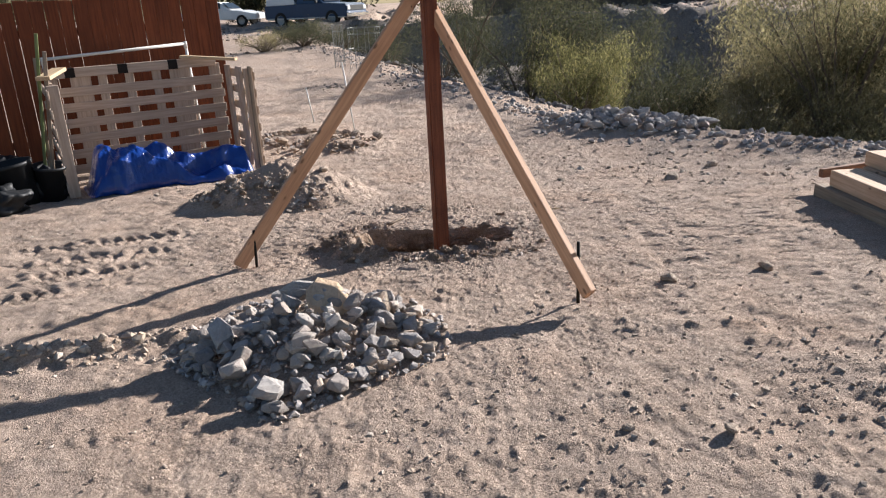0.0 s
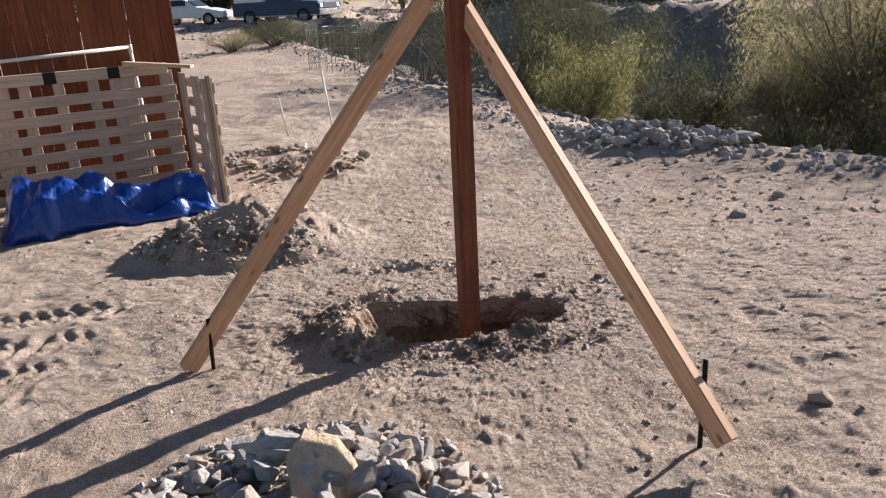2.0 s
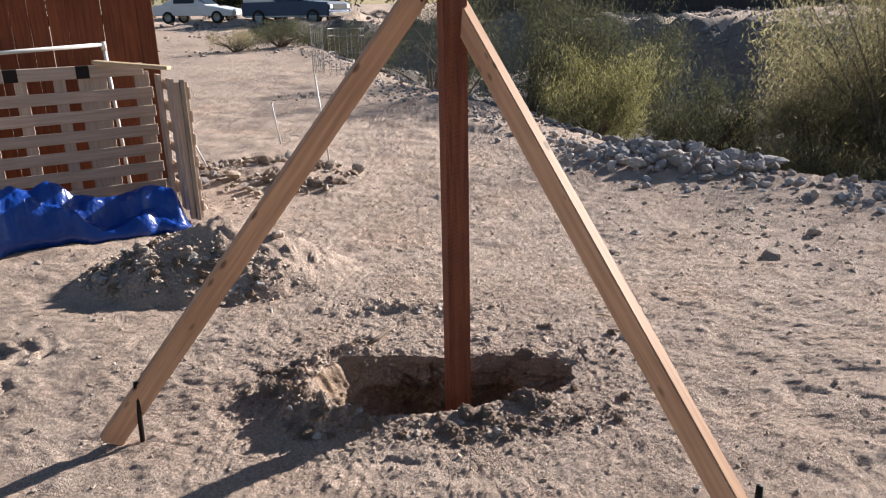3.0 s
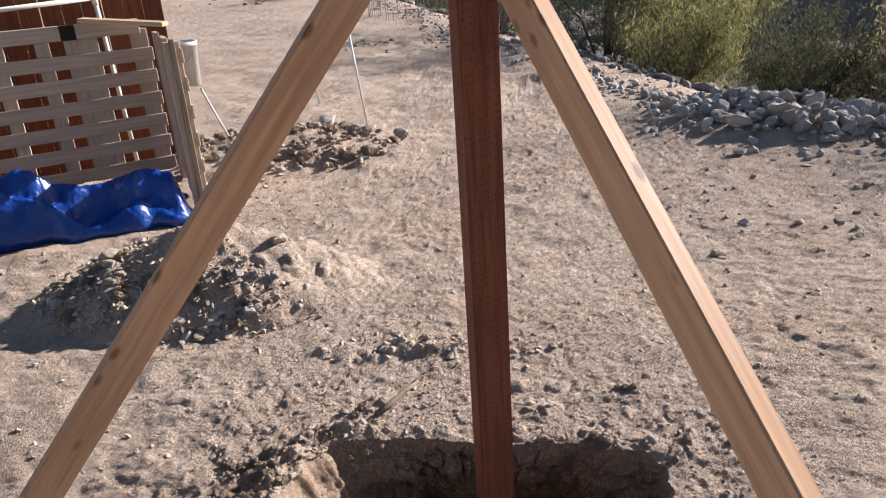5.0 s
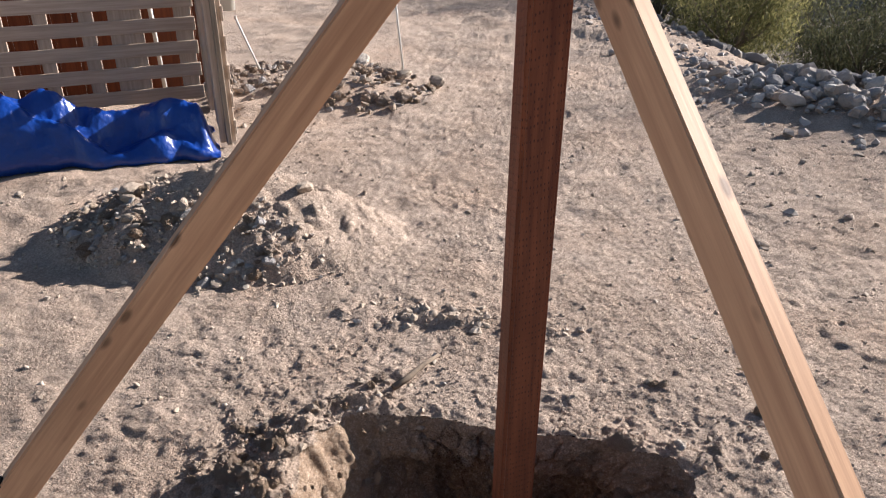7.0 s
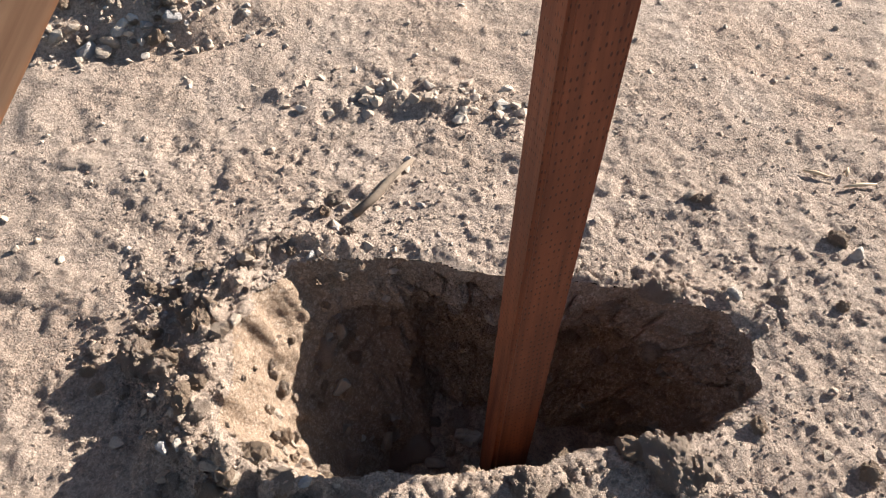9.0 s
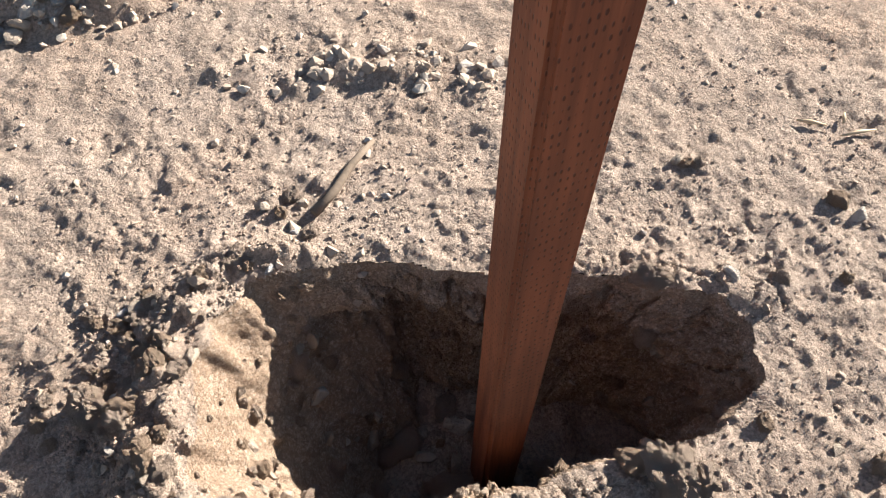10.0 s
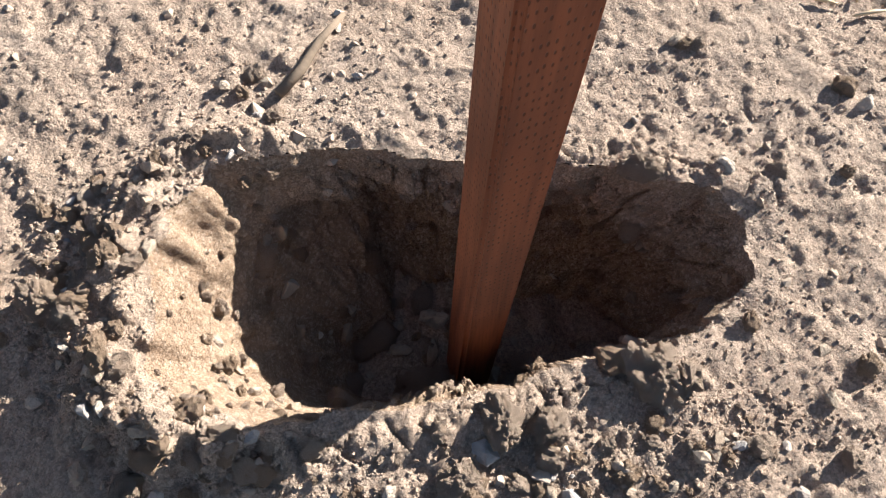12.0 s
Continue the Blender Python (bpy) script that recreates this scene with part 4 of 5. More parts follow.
def build_back_panel():
    o = BIN_L + BV * 1.0
    t = thing("back_pallet", "weathered wooden pallets tied upright as a bin's back wall", "pallet", "pallets of the bin", Matrix.Translation(o))
    rr = random.Random(3)
    for k in range(6):
        z = 0.09 + 0.163 * k
        board(t, "slat", BU * 0.02 + Vector((0, 0, z)), BU * (BIN_W - 0.02) + Vector((0, 0, z + rr.uniform(-0.006, 0.006))), 0.095, 0.018, -BV, PALLET)
    for u, w in ((0.06, 0.08), (0.32, 0.20), (0.535, 0.09), (0.805, 0.09), (1.085, 0.09), (1.335, 0.22), (1.72, 0.12)):
        board(t, "upright", BU * u + BV * 0.021 + Vector((0, 0, 0.03)), BU * (u + 0.005) + BV * 0.021 + Vector((0, 0, 1.08)), w, 0.022, -BV, PALLET)
    x = 0.02
    for ln, black in ((0.16, 0), (0.10, 1), (0.42, 0), (0.10, 1), (0.42, 0), (0.10, 1), (0.42, 0)):
        board(t, "top_block", BU * x + BV * 0.0 + Vector((0, 0, 1.10)), BU * (x + ln) + Vector((0, 0, 1.10)), 0.10, 0.05, -BV, BLACK_HOLE if black else PALLET, "black end of a pallet block" if black else "")
        x += ln


def build_side_panel(base, label, flip):
    t = thing("side_pallet", label, "pallet", "pallets of the bin", Matrix.Translation(base))
    for v, w in ((0.0, 0.10), (0.36, 0.15), (0.82, 0.13)):
        board(t, "stringer", BV * v, BV * v + Vector((0, 0, 1.06)), w, 0.035, BU if v else BV, PALLET)
    for k in range(6):
        z = 0.10 + 0.175 * k
        board(t, "slat", BV * -0.035 + BU * 0.05 * flip + Vector((0, 0, z)), BV * 0.98 + BU * 0.05 * flip + Vector((0, 0, z)), 0.088, 0.018, BU, PALLET)
    if flip > 0:
        board(t, "post_face", BV * -0.05 + BU * -0.0 + Vector((0, 0, 0.0)), BV * -0.05 + Vector((0, 0, 1.08)), 0.05, 0.03, BU, GREYWOOD)


build_back_panel()
build_side_panel(BIN_L, "weathered wooden pallet standing as the bin's side wall beside pots", -1)
build_side_panel(BIN_R, "weathered wooden pallet standing as the bin's side beside rubble", 1)


def build_loose_board(name, a, b, w, th, label, material=FRESH):
    t = thing(name, label, "board", "", Matrix.Translation(Vector(a)))
    board(t, "plank", (0, 0, 0), Vector(b) - Vector(a), w, th, (0, 0, 1), material)


up = Vector((0, 0, 1))
build_loose_board("loose_plank", BIN_L + BV * 0.12 + BU * -0.06 + up * 1.12, BIN_L + BV * 0.55 + BU * 0.12 + up * 1.17, 0.13, 0.035, "short pale plank laid on the corner of the bin")
build_loose_board("loose_plank", BIN_R + BV * 0.98 + BU * -0.45 + up * 1.175, BIN_R + BV * 0.62 + BU * 0.06 + up * 1.12, 0.09, 0.03, "short pale plank laid across the bin's far corner")


def build_pipe():
    o = BIN_L + BV * 1.28
    t = thing("pvc_pipe_frame", "white plastic pipe frame leaning against the red fence", "pipe", at=Matrix.Translation(o))
    a, b = BU * 0.02 + up * 1.24, BU * 1.50 + up * 1.30
    part("top_pipe", rod([a, b], 0.017, 10), PVC, t, "", True)
    part("upright_pipe", rod([b + up * 0.01, b * 1.0 - up * 1.28 + BU * 0.04], 0.017, 10), PVC, t, "", True)
    part("upright_pipe", rod([a + up * 0.01, a - up * 1.24], 0.017, 10), PVC, t, "", True)
    for p in (a, b):
        part("elbow", rod([p - up * 0.05, p, p + up * 0.022], 0.022, 10), PVC, t, "", True)


build_pipe()


def build_tarp():
    n, m = 260, 120
    s, q = np.meshgrid(np.linspace(0, 1, n), np.linspace(0, 1, m))
    ln = 1.66
    edge = step(0, 0.09, s) * step(1, 0.93, s)
    prof = np.sin(np.pi * q ** 0.85) ** 0.6
    high = 0.24 + 0.11 * step(0.8, 0.3, s) + 0.03 * np.sin(s * 5.0 + 0.4) + 0.04 * np.exp(-((s - 0.87) / 0.12) ** 2) - 0.06 * step(0.48, 0.6, s) * step(0.82, 0.7, s)
    # straight creases crossing at all angles, as in crumpled sheet plastic
    r = random.Random(61)
    fold = np.zeros_like(s)
    for k in range(75):
        a, reach = r.uniform(0, 3.14), r.uniform(0.05, 0.15)
        cs, cq = r.uniform(0, ln), r.uniform(0, 0.8)
        d = np.abs(math.cos(a) * (s * ln - cs) + math.sin(a) * (q * 0.8 - cq))
        along_fold = np.abs(-math.sin(a) * (s * ln - cs) + math.cos(a) * (q * 0.8 - cq))
        fold += r.choice((-1, 1, 1)) * r.uniform(0.35, 0.8) * np.clip(reach - d, 0, 1) * np.clip(1.4 - along_fold / 0.3, 0, 1)
    fold = 0.085 * np.tanh((fold - fold.mean()) / 0.10) * (1 - 0.6 * step(0.45, 0.9, q))
    fold += 0.006 * wave(s * 40, q * 14, 1.0, 63)
    z = edge * prof * high + (0.25 + 0.75 * edge) * fold * step(0, 0.10, q) * step(1, 0.95, q)
    z = np.maximum(z, 0.004 * (1 + wave(s * 30, q * 20, 1.0, 66)))
    wide = 0.62 + 0.05 * np.sin(s * 9)
    along = s * ln + 0.03 * wave(q * 6, s * 9, 1.0, 64)
    across = (q - 0.28) * wide - 0.08 * (1 - s) * (1 - q) + 0.04 * wave(s * 14, q * 3, 1.0, 65) * (1 - 0.5 * q)
    px = BIN_L.x + 0.10 * BU.x + along * BU.x + across * BV.x
    py = BIN_L.y + 0.10 * BU.y + along * BU.y + across * BV.y
    pz = height(px, py) + z + 0.006
    v = np.stack([px.ravel(), py.ravel(), pz.ravel()], 1)
    i = (np.arange(m - 1)[:, None] * n + np.arange(n - 1)[None]).ravel()
    f = np.stack([i, i + 1, i + n + 1, i + n], 1)
    ob = new("tarp", sheet("tarp", v, f, TARP))
    md = ob.modifiers.new("thick", "SOLIDIFY")
    md.thickness = 0.003
    tagged(ob, "crumpled glossy blue tarp heaped in front of the pallet bin", "tarp")


build_tarp()


def build_fence():
    end = Vector((-2.77, 9.22, 0))
    run = -BU
    t = tagged(new("fence_red"), "red-brown stained board fence with narrow light gaps", "fence", "", "structure")
    t.matrix_world = Matrix.Translation(end)
    r = random.Random(5)
    x = 0.0
    while x < 7.0:
        w = 0.138 + r.uniform(-0.003, 0.003)
        a = run * (x + w / 2) + BV * r.uniform(0, 0.006)
        ob = board(t, "picket", a + up * 0.0, a + up * (1.83 + r.uniform(-0.01, 0.01)), w, 0.017, -BV, FENCE_WOOD)
        x += w + (0.007 if r.random() < 0.45 else 0.0015)
    for z in (0.35, 1.5):
        board(t, "rail", run * 0 + BV * 0.035 + up * z, run * 7.0 + BV * 0.035 + up * z, 0.085, 0.036, BV, FENCE_WOOD)
    for k in range(4):
        a = run * (0.05 + 2.3 * k) + BV * 0.10
        board(t, "fence_post", a, a + up * 1.85, 0.089, 0.089, BV, FENCE_WOOD)


build_fence()


# ---- things beside the bin ----
def build_pot(x, y, rr, h, lean, label):
    t = thing("nursery_pot", label, "plant pot", "black pots beside the bin", pose(x, y, zat(x, y) - 0.01, lean[0], lean[1], 0))
    part("body", lathe([(0, 0.0), (rr * 0.78, 0), (rr * 0.98, h * 0.92), (rr * 1.06, h * 0.92), (rr * 1.06, h), (rr * 0.97, h), (rr * 0.75, 0.03), (0, 0.03)], 28), BLACK_PLASTIC, t, "", True)


def build_tool(a, b, label, mat, w):
    t = thing("leaning_stake", label, "stake", "stakes leaning on the bin", Matrix.Translation(Vector(a)))
    board(t, "shaft", (0, 0, 0), Vector(b) - Vector(a), w, 0.02, -BV, mat)


build_pot(-4.12, 6.78, 0.19, 0.42, (4, -6), "black plastic nursery pot standing in the shade by the bin")
build_pot(-4.3, 6.3, 0.17, 0.32, (-8, 5), "black plastic nursery pot tipped beside the bin")
build_pot(-3.93, 6.95, 0.15, 0.36, (3, 8), "black plastic nursery pot pushed against the pallet side")
build_tool((-3.98, 6.95, 0.02), (-3.86, 7.15, 1.52), "tall weathered green stake leaning on the bin", GREENWOOD, 0.03)
build_tool((-3.88, 6.90, 0.02), (-3.80, 7.12, 1.36), "weathered tan and green stake leaning on the bin", GREYWOOD, 0.035)
build_tool((-3.92, 6.97, 0.02), (-3.95, 7.20, 1.30), "weathered brown stake leaning on the bin", GREYWOOD, 0.03)


def build_crate(x, y, turn):
    t = thing("plastic_crate", "dark purple-black plastic crate lying on dirt in shade", "crate", at=pose(x, y, zat(x, y), 0, 0, turn))
    for k, (a, b) in enumerate((((-0.2, -0.14, 0.12), (0.2, -0.14, 0.12)), ((-0.2, 0.14, 0.12), (0.2, 0.14, 0.12)), ((-0.2, -0.14, 0.12), (-0.2, 0.14, 0.12)), ((0.2, -0.14, 0.12), (0.2, 0.14, 0.12)))):
        n = Vector((0, 1, 0)) if k < 2 else Vector((1, 0, 0))
        board(t, "side", a, b, 0.24, 0.012, n, BLACK_PLASTIC)
    part("base", box(0.4, 0.28, 0.012, 0.002), BLACK_PLASTIC, t).matrix_basis = pose(0, 0, 0.008)


build_crate(-4.35, 5.95, 35)


def build_bag(x, y, sx, sy, sz, seed, label):
    bm = clod(seed, 4, 1.0)
    for v in bm.verts:
        v.co = Vector((v.co.x * sx, v.co.y * sy, max(v.co.z, -0.32) * sz))
    ob = new("plastic_bag", mesh_of(bm, "plastic_bag", BLACK_PLASTIC, True))
    ob.matrix_world = pose(x, y, zat(x, y) + 0.30 * sz)
    tagged(ob, label, "bag", "black bags by the bin")


build_bag(-4.45, 7.15, 0.7, 0.55, 0.5, 51, "crumpled black plastic bag slumped against the fence")
build_bag(-4.15, 6.45, 0.5, 0.4, 0.3, 52, "crumpled black plastic bag lying among the pots")
build_bag(-3.98, 6.98, 0.35, 0.3, 0.35, 53, "crumpled black plastic bag behind the bin's corner")


def build_bucket(x, y):
    t = thing("white_bucket", "tall white plastic bucket standing on dirt behind the bin", "bucket", at=pose(x, y, zat(x, y)))
    part("body", lathe([(0, 0), (0.17, 0), (0.20, 0.52), (0.215, 0.52), (0.215, 0.58), (0.2, 0.58), (0.165, 0.02), (0, 0.02)], 28), BUCKET, t, "", True)
    pts = [(0.21 * math.cos(a), 0.0, 0.5 - 0.2 * math.sin(a)) for a in (math.pi * k / 10 for k in range(11))]
    part("bail", rod([(p[0], -0.17 - 0.04 * math.sin(math.pi * i / 10), p[2]) for i, p in enumerate(pts)], 0.004, 6), WIRE, t, "", True)


build_bucket(-4.45, 13.15)


def build_marker(x, y, h, lean, label):
    z = zat(x, y)
    t = thing("marker_stake", label, "stake", "thin white stakes", pose(x, y, z - 0.05))
    part("shaft", rod([(0, 0, 0), (lean * 0.5, 0, h * 0.5 + 0.03), (lean, 0.02, h + 0.05)], 0.0095, 8), PVC, t, "", True)
    part("tip", lathe([(0.011, 0), (0.011, 0.03), (0, 0.034)], 8), PVC, t).matrix_basis = pose(lean, 0.02, h + 0.04)


build_marker(-2.2, 11.4, 0.50, -0.08, "thin white plastic stake standing in dirt")
build_marker(-1.36, 9.80, 0.92, -0.10, "tall thin white plastic stake standing by stones")
build_marker(-2.55, 9.6, 0.42, -0.2, "short white plastic stake leaning by the bin")


def build_cage(x, y, rr, h):
    t = thing("wire_plant_cage", "round wire mesh cage standing round a small plant", "wire cage", "wire cages", pose(x, y, zat(x, y)))
    for k in range(9):
        a = math.tau * k / 9
        part("upright_wire", rod([(rr * math.cos(a), rr * math.sin(a), 0), (rr * math.cos(a), rr * math.sin(a), h)], 0.006, 5), WIRE, t)
    for z in (0.15, 0.5, 0.85, 1.0):
        part("ring_wire", rod([(rr * math.cos(a), rr * math.sin(a), h * z) for a in (math.tau * k / 18 for k in range(19))], 0.005, 5), WIRE, t)


build_cage(-2.38, 20.0, 0.42, 1.05)
build_cage(-3.15, 20.6, 0.14, 1.1)


# ---- lumber stack ----
def build_beam(x, y, z, turn, ln, w, h, mat, label):
    base = zat(2.9, 5.6)
    t = thing("lumber_beam", label, "lumber", "stacked beams", pose(x, y, base + z + h / 2, 0, 0, turn))
    b = box(ln, w, h, 0.006, 2)
    bmesh.ops.translate(b, vec=(ln / 2, w / 2, 0), verts=b.verts)
    part("beam", b, mat, t)


def build_lumber():
    """Sawn beams in three courses; their long sides run back from the yard."""
    for k, (x, w, y) in enumerate(((2.80, 0.20, 5.86), (3.08, 0.22, 5.95), (3.36, 0.20, 5.90))):
        build_beam(x, y, -0.01, -86 + k, 1.7, w, 0.10, GREYWOOD, "weathered dark timber bearer lying on dirt under the stack")
    for k, (x, w, y) in enumerate(((2.87, 0.24, 5.77), (3.14, 0.25, 5.83), (3.42, 0.24, 5.80))):
        build_beam(x, y, 0.092, -87 + k, 1.6, w, 0.125, PALLET_WARM, "thick pale sawn timber plank in a low stack")
    for k, (x, w, y) in enumerate(((3.18, 0.22, 5.88), (3.43, 0.2, 5.82))):
        build_beam(x, y, 0.219, -87 + k, 1.2, w, 0.11, PALLET_WARM, "thick pale sawn timber block on top of the stack")
    build_beam(2.92, 5.98, 0.10, 20, 0.75, 0.05, 0.07, BROWN_WOOD, "red-brown weathered board lying behind the stack")


build_lumber()


# ---- road side: vehicles, far fence ----
def profile_body(side_pts, width, taper=0.9, belt=0.9):
    """A closed body from a side outline (x, z); narrower above the belt line."""
    bm = bmesh.new()
    rows = []
    for sgn in (-1, 1):
        rows.append([bm.verts.new((x, sgn * width / 2 * (taper if z > belt else 1.0), z)) for x, z in side_pts])
    n = len(side_pts)
    for i in range(n):
        bm.faces.new((rows[0][i], rows[0][(i + 1) % n], rows[1][(i + 1) % n], rows[1][i]))
    bm.faces.new(rows[0][::-1])
    bm.faces.new(rows[1])
    bmesh.ops.recalc_face_normals(bm, faces=bm.faces)
    bmesh.ops.bevel(bm, geom=bm.edges[:], offset=0.04, segments=2, affect="EDGES", clamp_overlap=True)
    return bm


def wheel(parent, x, y, rr):
    w = part("wheel", lathe([(rr * 0.6, -0.11), (rr * 0.95, -0.12), (rr, -0.09), (rr, 0.09), (rr * 0.95, 0.12), (rr * 0.6, 0.11)], 24), RUBBER, parent, "", True)
    w.matrix_basis = pose(x, y, rr, 90, 0, 0)
    part("rim", lathe([(0, 0.06), (rr * 0.2, 0.09), (rr * 0.55, 0.07), (rr * 0.62, 0.115), (rr * 0.62, -0.115), (rr * 0.55, -0.07), (0, -0.06)], 20), WIRE, w, "", True)


def build_pickup(at):
    t = thing("pickup_truck", "dark blue older pickup with a white bed cap on the road", "car", at=at)
    low = profile_body([(-2.5, 0.45), (2.45, 0.42), (2.5, 0.7), (2.45, 1.02), (1.15, 1.12), (-2.45, 1.1), (-2.5, 0.8)], 1.9, 1, 9)
    part("body", low, CAR_BLUE, t)
    part("cab", profile_body([(-0.55, 1.1), (1.1, 1.12), (0.55, 1.70), (-0.45, 1.72)], 1.75, 0.88, 1.3), CAR_BLUE, t)
    part("bed_cap", profile_body([(-2.45, 1.1), (-0.58, 1.1), (-0.58, 1.74), (-2.3, 1.76)], 1.78, 0.9, 1.3), CAR_WHITE, t, "white camper shell over the bed")
    part("hood", box(1.25, 1.66, 0.03, 0.012), CAR_SILVER, t, "silver blue hood").matrix_basis = pose(1.75, 0, 1.075, 0, 4, 0)
    part("rocker_panel", box(4.7, 1.92, 0.09, 0.03), CAR_SILVER, t, "silver lower body band").matrix_basis = pose(0, 0, 0.44)
    for x, w, h in ((0.35, 0.85, 0.36), (-1.3, 1.7, 0.38)):
        for s in (-1, 1):
            part("side_window", box(w, 0.03, h, 0.01), DARK_GLASS, t).matrix_basis = pose(x, s * 0.83, 1.43, s * 7, 0, 0)
    part("windscreen", box(0.03, 1.4, 0.62, 0.01), DARK_GLASS, t).matrix_basis = pose(0.87, 0, 1.42, 0, -42, 0)
    part("bumper", box(0.14, 1.9, 0.2, 0.03), CHROME, t).matrix_basis = pose(2.55, 0, 0.52)
    part("grille", box(0.05, 1.2, 0.24, 0.01), BLACK_PLASTIC, t).matrix_basis = pose(2.5, 0, 0.84)
    for s in (-1, 1):
        part("headlight", box(0.05, 0.28, 0.2, 0.02), LAMP_GLASS, t).matrix_basis = pose(2.5, s * 0.75, 0.84)
        part("mirror", box(0.1, 0.18, 0.14, 0.02), BLACK_PLASTIC, t).matrix_basis = pose(0.8, s * 1.02, 1.2)
        wheel(t, 1.6, s * 0.86, 0.38)
        wheel(t, -1.5, s * 0.86, 0.38)


def build_coupe(at):
    t = thing("white_car", "white low car parked beside the road", "car", at=at)
    part("body", profile_body([(-2.1, 0.4), (2.1, 0.35), (2.15, 0.6), (1.1, 0.82), (-1.9, 0.92), (-2.15, 0.8)], 1.7, 1, 9), CAR_WHITE, t)
    part("roof", profile_body([(-1.7, 0.9), (0.75, 0.84), (-0.05, 1.28), (-0.95, 1.3)], 1.5, 0.8, 1.0), CAR_WHITE, t)
    part("windscreen", box(0.03, 1.2, 0.55, 0.01), DARK_GLASS, t).matrix_basis = pose(0.42, 0, 1.08, 0, -58, 0)
    for s in (-1, 1):
        part("side_window", box(1.1, 0.03, 0.28, 0.01), DARK_GLASS, t).matrix_basis = pose(-0.45, s * 0.70, 1.1, s * 12, 0, 0)
        part("headlight", box(0.05, 0.25, 0.12, 0.02), LAMP_GLASS, t).matrix_basis = pose(2.12, s * 0.6, 0.6)
        wheel(t, 1.3, s * 0.78, 0.3)
        wheel(t, -1.3, s * 0.78, 0.3)


SUV_AT, CAR_AT = (-7.2, 40.0), (-12.3, 41.5)
build_pickup(pose(SUV_AT[0], SUV_AT[1], zat(*SUV_AT), 0, 0, -24))
build_coupe(pose(CAR_AT[0], CAR_AT[1], zat(*CAR_AT), 0, 0, -10))


def build_far_fence():
    t = tagged(new("fence_far"), "dark tall board fence beyond the road", "fence", "", "structure")
    t.matrix_world = pose(1, 39, zat(1, 39))
    shared = {}
    for k in range(150):
        w = 0.22
        if w not in shared:
            shared[w] = mesh_of(box(0.242, 0.04, 2.6, 0.004), "slat", FAR_WOOD)
        ob = new("slat", shared[w])
        ob.parent = t
        ob.matrix_basis = pose(k * 0.245, 0.02 * (k % 2), 1.3)


build_far_fence()


# ---- shrubs ----
def crown(name, rng, limbs, count, spread, size, material, droop=0.0):
    """Thousands of slim leaves set round the ends of the limbs."""
    tips = np.array(limbs)
    c = tips[rng.integers(len(tips), size=count)]
    p = c + rng.normal(0, 1, (count, 3)) * spread
    d = rng.normal(0, 1, (count, 3))
    d[:, 2] = np.abs(d[:, 2]) * 0.9 + 0.55 - droop
    d /= np.linalg.norm(d, axis=1)[:, None]
    e = np.cross(d, rng.normal(0, 1, (count, 3)))
    e /= np.linalg.norm(e, axis=1)[:, None]
    ln = (size[0] + size[1] * rng.random(count))[:, None]
    w = ln * size[2]
    v = np.stack([p - d * ln * 0.5, p + e * w, p + d * ln * 0.5, p - e * w], 1).reshape(-1, 3)
    f = np.arange(count * 4).reshape(-1, 4)
    return sheet(name, v, f, material, False)


def build_shrub(x, y, rad, h, material, seed, label, count, leaf=(0.03, 0.07, 0.07), droop=0.0):
    r = random.Random(seed)
    rng = np.random.default_rng(seed)
    z = zat(x, y)
    t = thing("shrub", label, "shrub", "desert shrubs", pose(x, y, z - 0.05))
    tips = []
    bm = bmesh.new()
    for k in range(16):
        a, q = r.uniform(0, 6.28), r.random() ** 0.55
        top = Vector((rad * q * math.cos(a), rad * q * math.sin(a), h * (0.35 + 0.62 * r.random() * (1 - 0.5 * q * q))))
        mid = Vector((top.x * 0.35, top.y * 0.35, top.z * 0.5)) + Vector((r.gauss(0, 0.06), r.gauss(0, 0.06), 0))
        limb = rod([(0, 0, 0), mid * 0.5, mid, (mid + top) / 2 + Vector((r.gauss(0, 0.06), r.gauss(0, 0.06), 0)), top], [0.035, 0.028, 0.02, 0.013, 0.004], 5)
        me = bpy.data.meshes.new("tmp")
        limb.to_mesh(me)
        limb.free()
        bm.from_mesh(me)
        bpy.data.meshes.remove(me)
        for f in (0.55, 0.8, 1.0, 1.05):
            for _ in range(3):
                b = mid.lerp(top, f) + Vector((r.gauss(0, 0.13 * rad), r.gauss(0, 0.13 * rad), r.gauss(0, 0.10 * h)))
                tips.append(tuple(b))
        tips.append((mid.x + r.gauss(0, 0.2 * rad), mid.y + r.gauss(0, 0.2 * rad), mid.z * r.uniform(0.3, 1)))
    part("trunk", bm, BARK, t)
    part("crown", crown("crown", rng, tips, int(count * 1.35), 0.062 * (rad + h) / 2 + 0.03, leaf, material, droop), None, t)


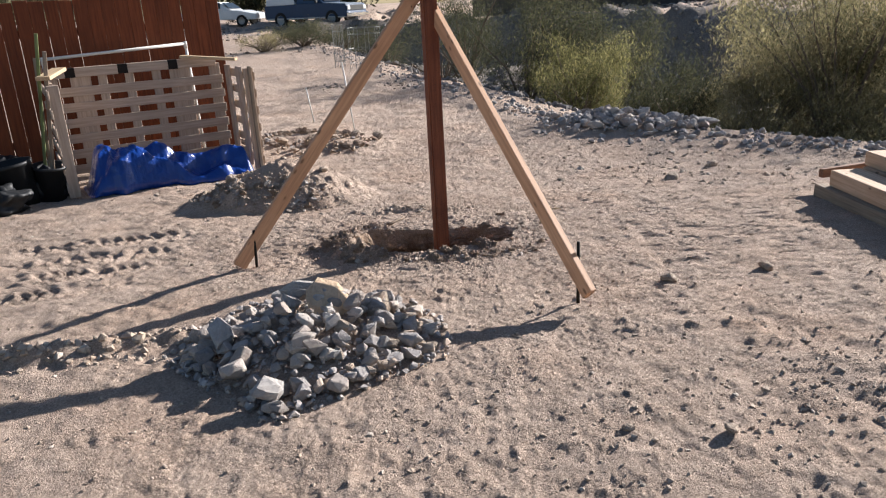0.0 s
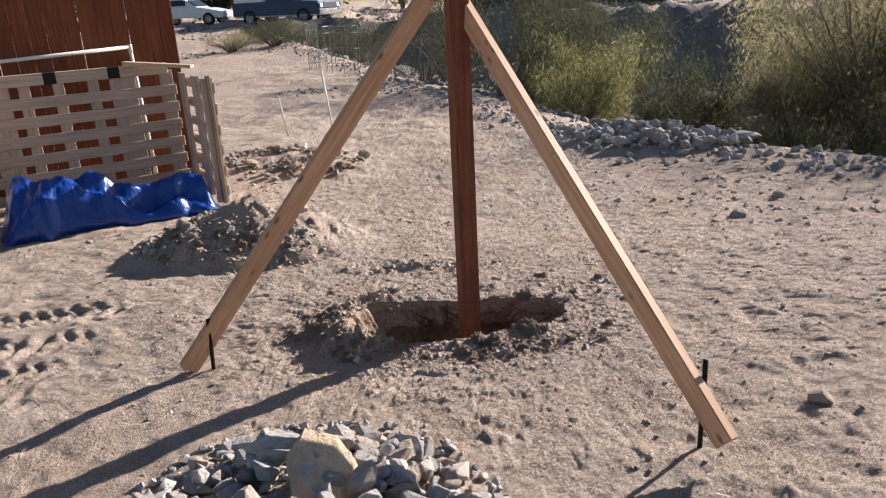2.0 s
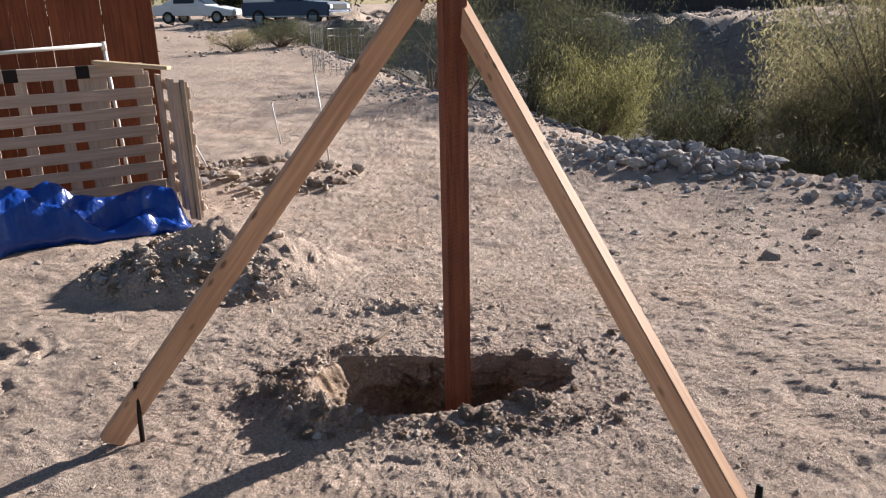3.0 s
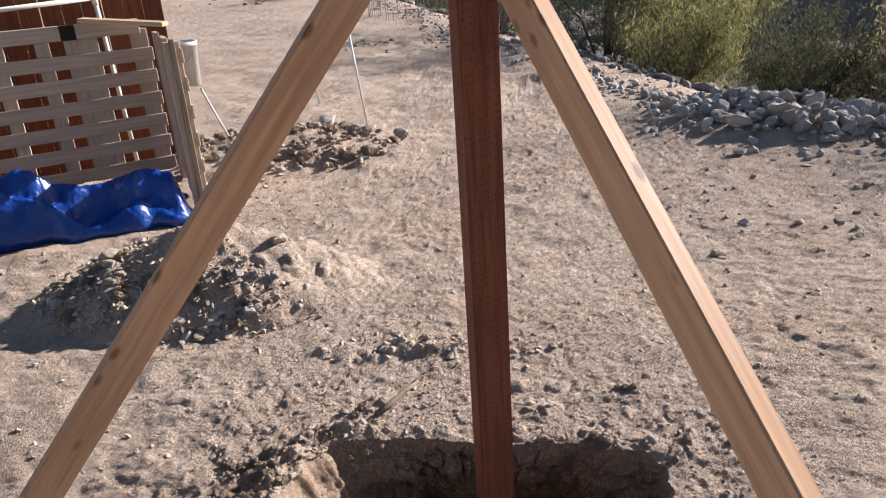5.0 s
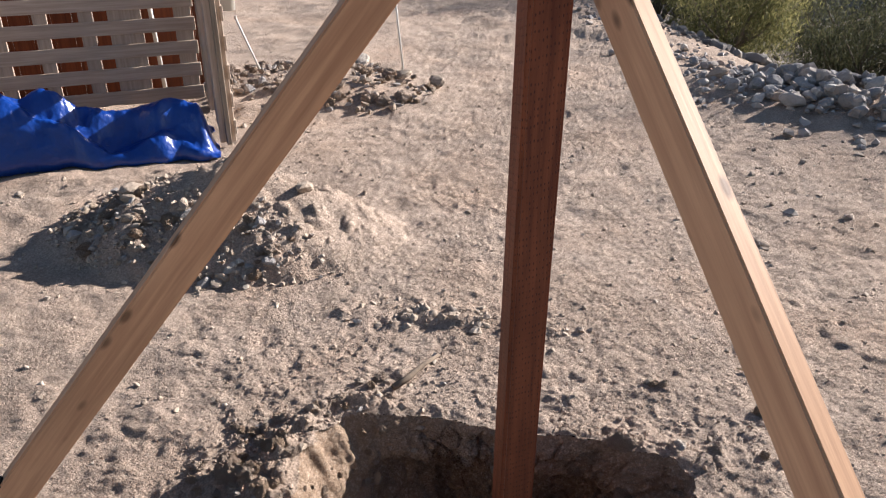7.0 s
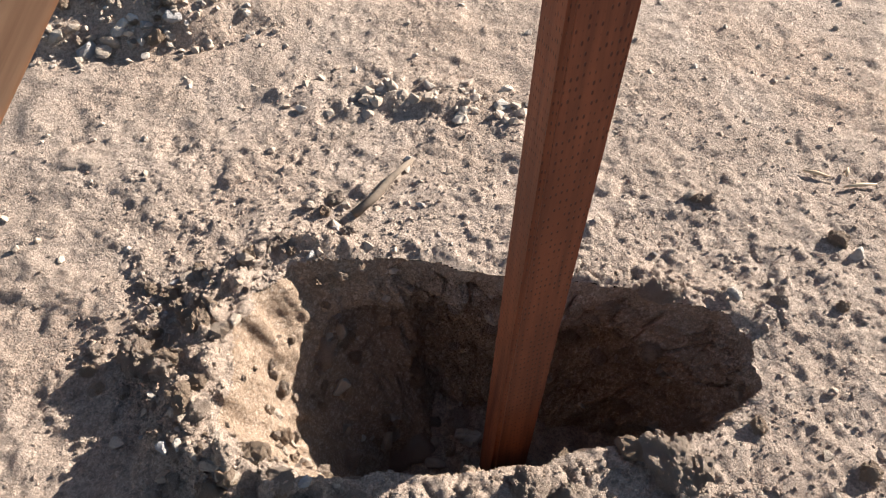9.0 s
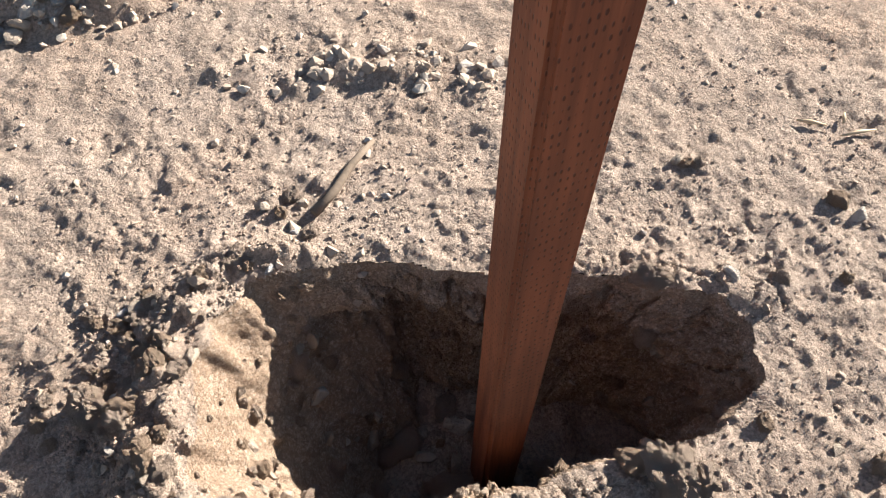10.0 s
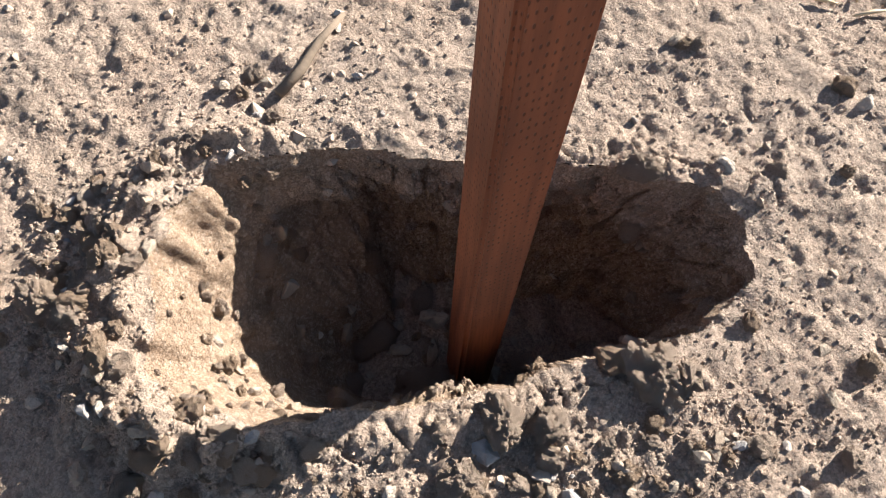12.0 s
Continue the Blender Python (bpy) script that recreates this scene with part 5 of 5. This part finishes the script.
for row in (
    (2.35, 14.9, 1.25, 1.9, LEAF_YELLOW, 1, "bushy yellow-green desert shrub beyond the rubble bank", 26000),
    (-6.9, 27.4, 0.9, 0.7, LEAF_STRAW, 71, "low dry straw-coloured brush by the far road", 4000),
    (-5.7, 28.6, 1.1, 0.85, LEAF_DARK, 72, "low dark desert brush by the far road", 5000),
    (-4.4, 29.5, 1.2, 0.95, LEAF_DARK, 73, "low dark desert brush by the far road", 5000),
    (-3.1, 30.4, 1.2, 1.0, LEAF_DARK, 74, "low dark desert brush by the far road", 5000),
    (-6.4, 31.2, 1.2, 0.8, LEAF_DARK, 75, "low dark desert brush by the far road", 5000),
    (1.5, 16.6, 1.4, 3.2, LEAF_DARK, 2, "tall dark olive desert shrub in the wash", 24000),
    (3.1, 17.0, 1.3, 3.3, LEAF_DARK, 3, "tall dark olive desert shrub in the wash", 24000),
    (0.2, 18.6, 1.5, 2.9, LEAF_DARK, 4, "dark desert shrub in the wash", 12000),
    (4.1, 14.4, 0.9, 1.9, LEAF_DARK, 5, "small dark twiggy shrub in the wash", 12000),
    (4.7, 16.4, 1.2, 2.0, LEAF_DARK, 25, "dark twiggy shrub in the wash", 12000),
    (5.6, 13.7, 1.2, 2.3, LEAF_STRAW, 6, "straw-coloured dry shrub beyond the rubble bank", 18000),
    (6.4, 12.9, 1.9, 4.9, LEAF_OLIVE, 7, "tall olive desert tree shrub with bare twigs", 17000, (0.03, 0.09, 0.06)),
    (7.5, 11.4, 1.8, 4.0, LEAF_OLIVE, 8, "tall olive desert tree shrub with bare twigs", 17000, (0.03, 0.09, 0.06)),
    (6.4, 11.2, 0.9, 1.6, LEAF_STRAW, 9, "low straw-coloured shrub beyond the rubble bank", 11000),
    (4.7, 11.6, 0.8, 0.9, LEAF_STRAW, 22, "low straw-coloured shrub behind the rubble bank", 6000),
    (5.9, 9.9, 0.9, 1.1, LEAF_OLIVE, 23, "low olive shrub behind the rubble bank", 7000),
    (7.2, 9.0, 0.9, 1.2, LEAF_STRAW, 24, "low straw-coloured shrub behind the rubble bank", 7000),
    (8.3, 14.0, 2.0, 3.6, LEAF_OLIVE, 10, "tall olive desert tree shrub", 13000, (0.04, 0.10, 0.11)),
    (10.0, 14.6, 2.3, 3.8, LEAF_OLIVE, 16, "tall olive desert tree shrub", 13000, (0.04, 0.10, 0.11)),
    (6.8, 14.9, 1.7, 3.6, LEAF_OLIVE, 17, "tall olive desert tree shrub", 15000, (0.04, 0.10, 0.11)),
    (10.6, 12.6, 2.1, 3.4, LEAF_OLIVE, 18, "tall olive desert tree shrub", 15000, (0.04, 0.10, 0.11)),
    (9.4, 10.4, 1.7, 3.2, LEAF_OLIVE, 11, "dark olive desert shrub", 13000),
    (-6.4, 35.6, 1.5, 1.7, LEAF_OLIVE, 13, "small dry straw-coloured shrub on the bank", 5000),
    (-2.4, 26.5, 1.3, 1.9, LEAF_DARK, 14, "dark shrub on the far side of the yard", 6000),
    (-3.6, 31.5, 1.4, 2.0, LEAF_DARK, 19, "dark shrub on the far side of the yard", 5000),
    (-0.5, 22.0, 1.5, 2.4, LEAF_DARK, 20, "dark shrub on the far side of the yard", 6000),
    (-5.2, 35.0, 1.2, 1.3, LEAF_DARK, 21, "low olive shrub on the bank", 4000),
    (-15.5, 38.0, 1.2, 1.6, LEAF_STRAW, 15, "small dry straw-coloured shrub on the bank", 4500),
):
    build_shrub(*row)
rng_far = random.Random(77)
for k in range(14):
    bx, by = -34 + 4.6 * k + rng_far.uniform(-1, 1), rng_far.uniform(50, 58)
    build_shrub(bx, by, rng_far.uniform(2.2, 3.2), rng_far.uniform(3.5, 5), LEAF_OLIVE if k % 2 else LEAF_DARK, 100 + k, "olive desert tree far beyond the road", 2600, (0.16, 0.26, 0.2))
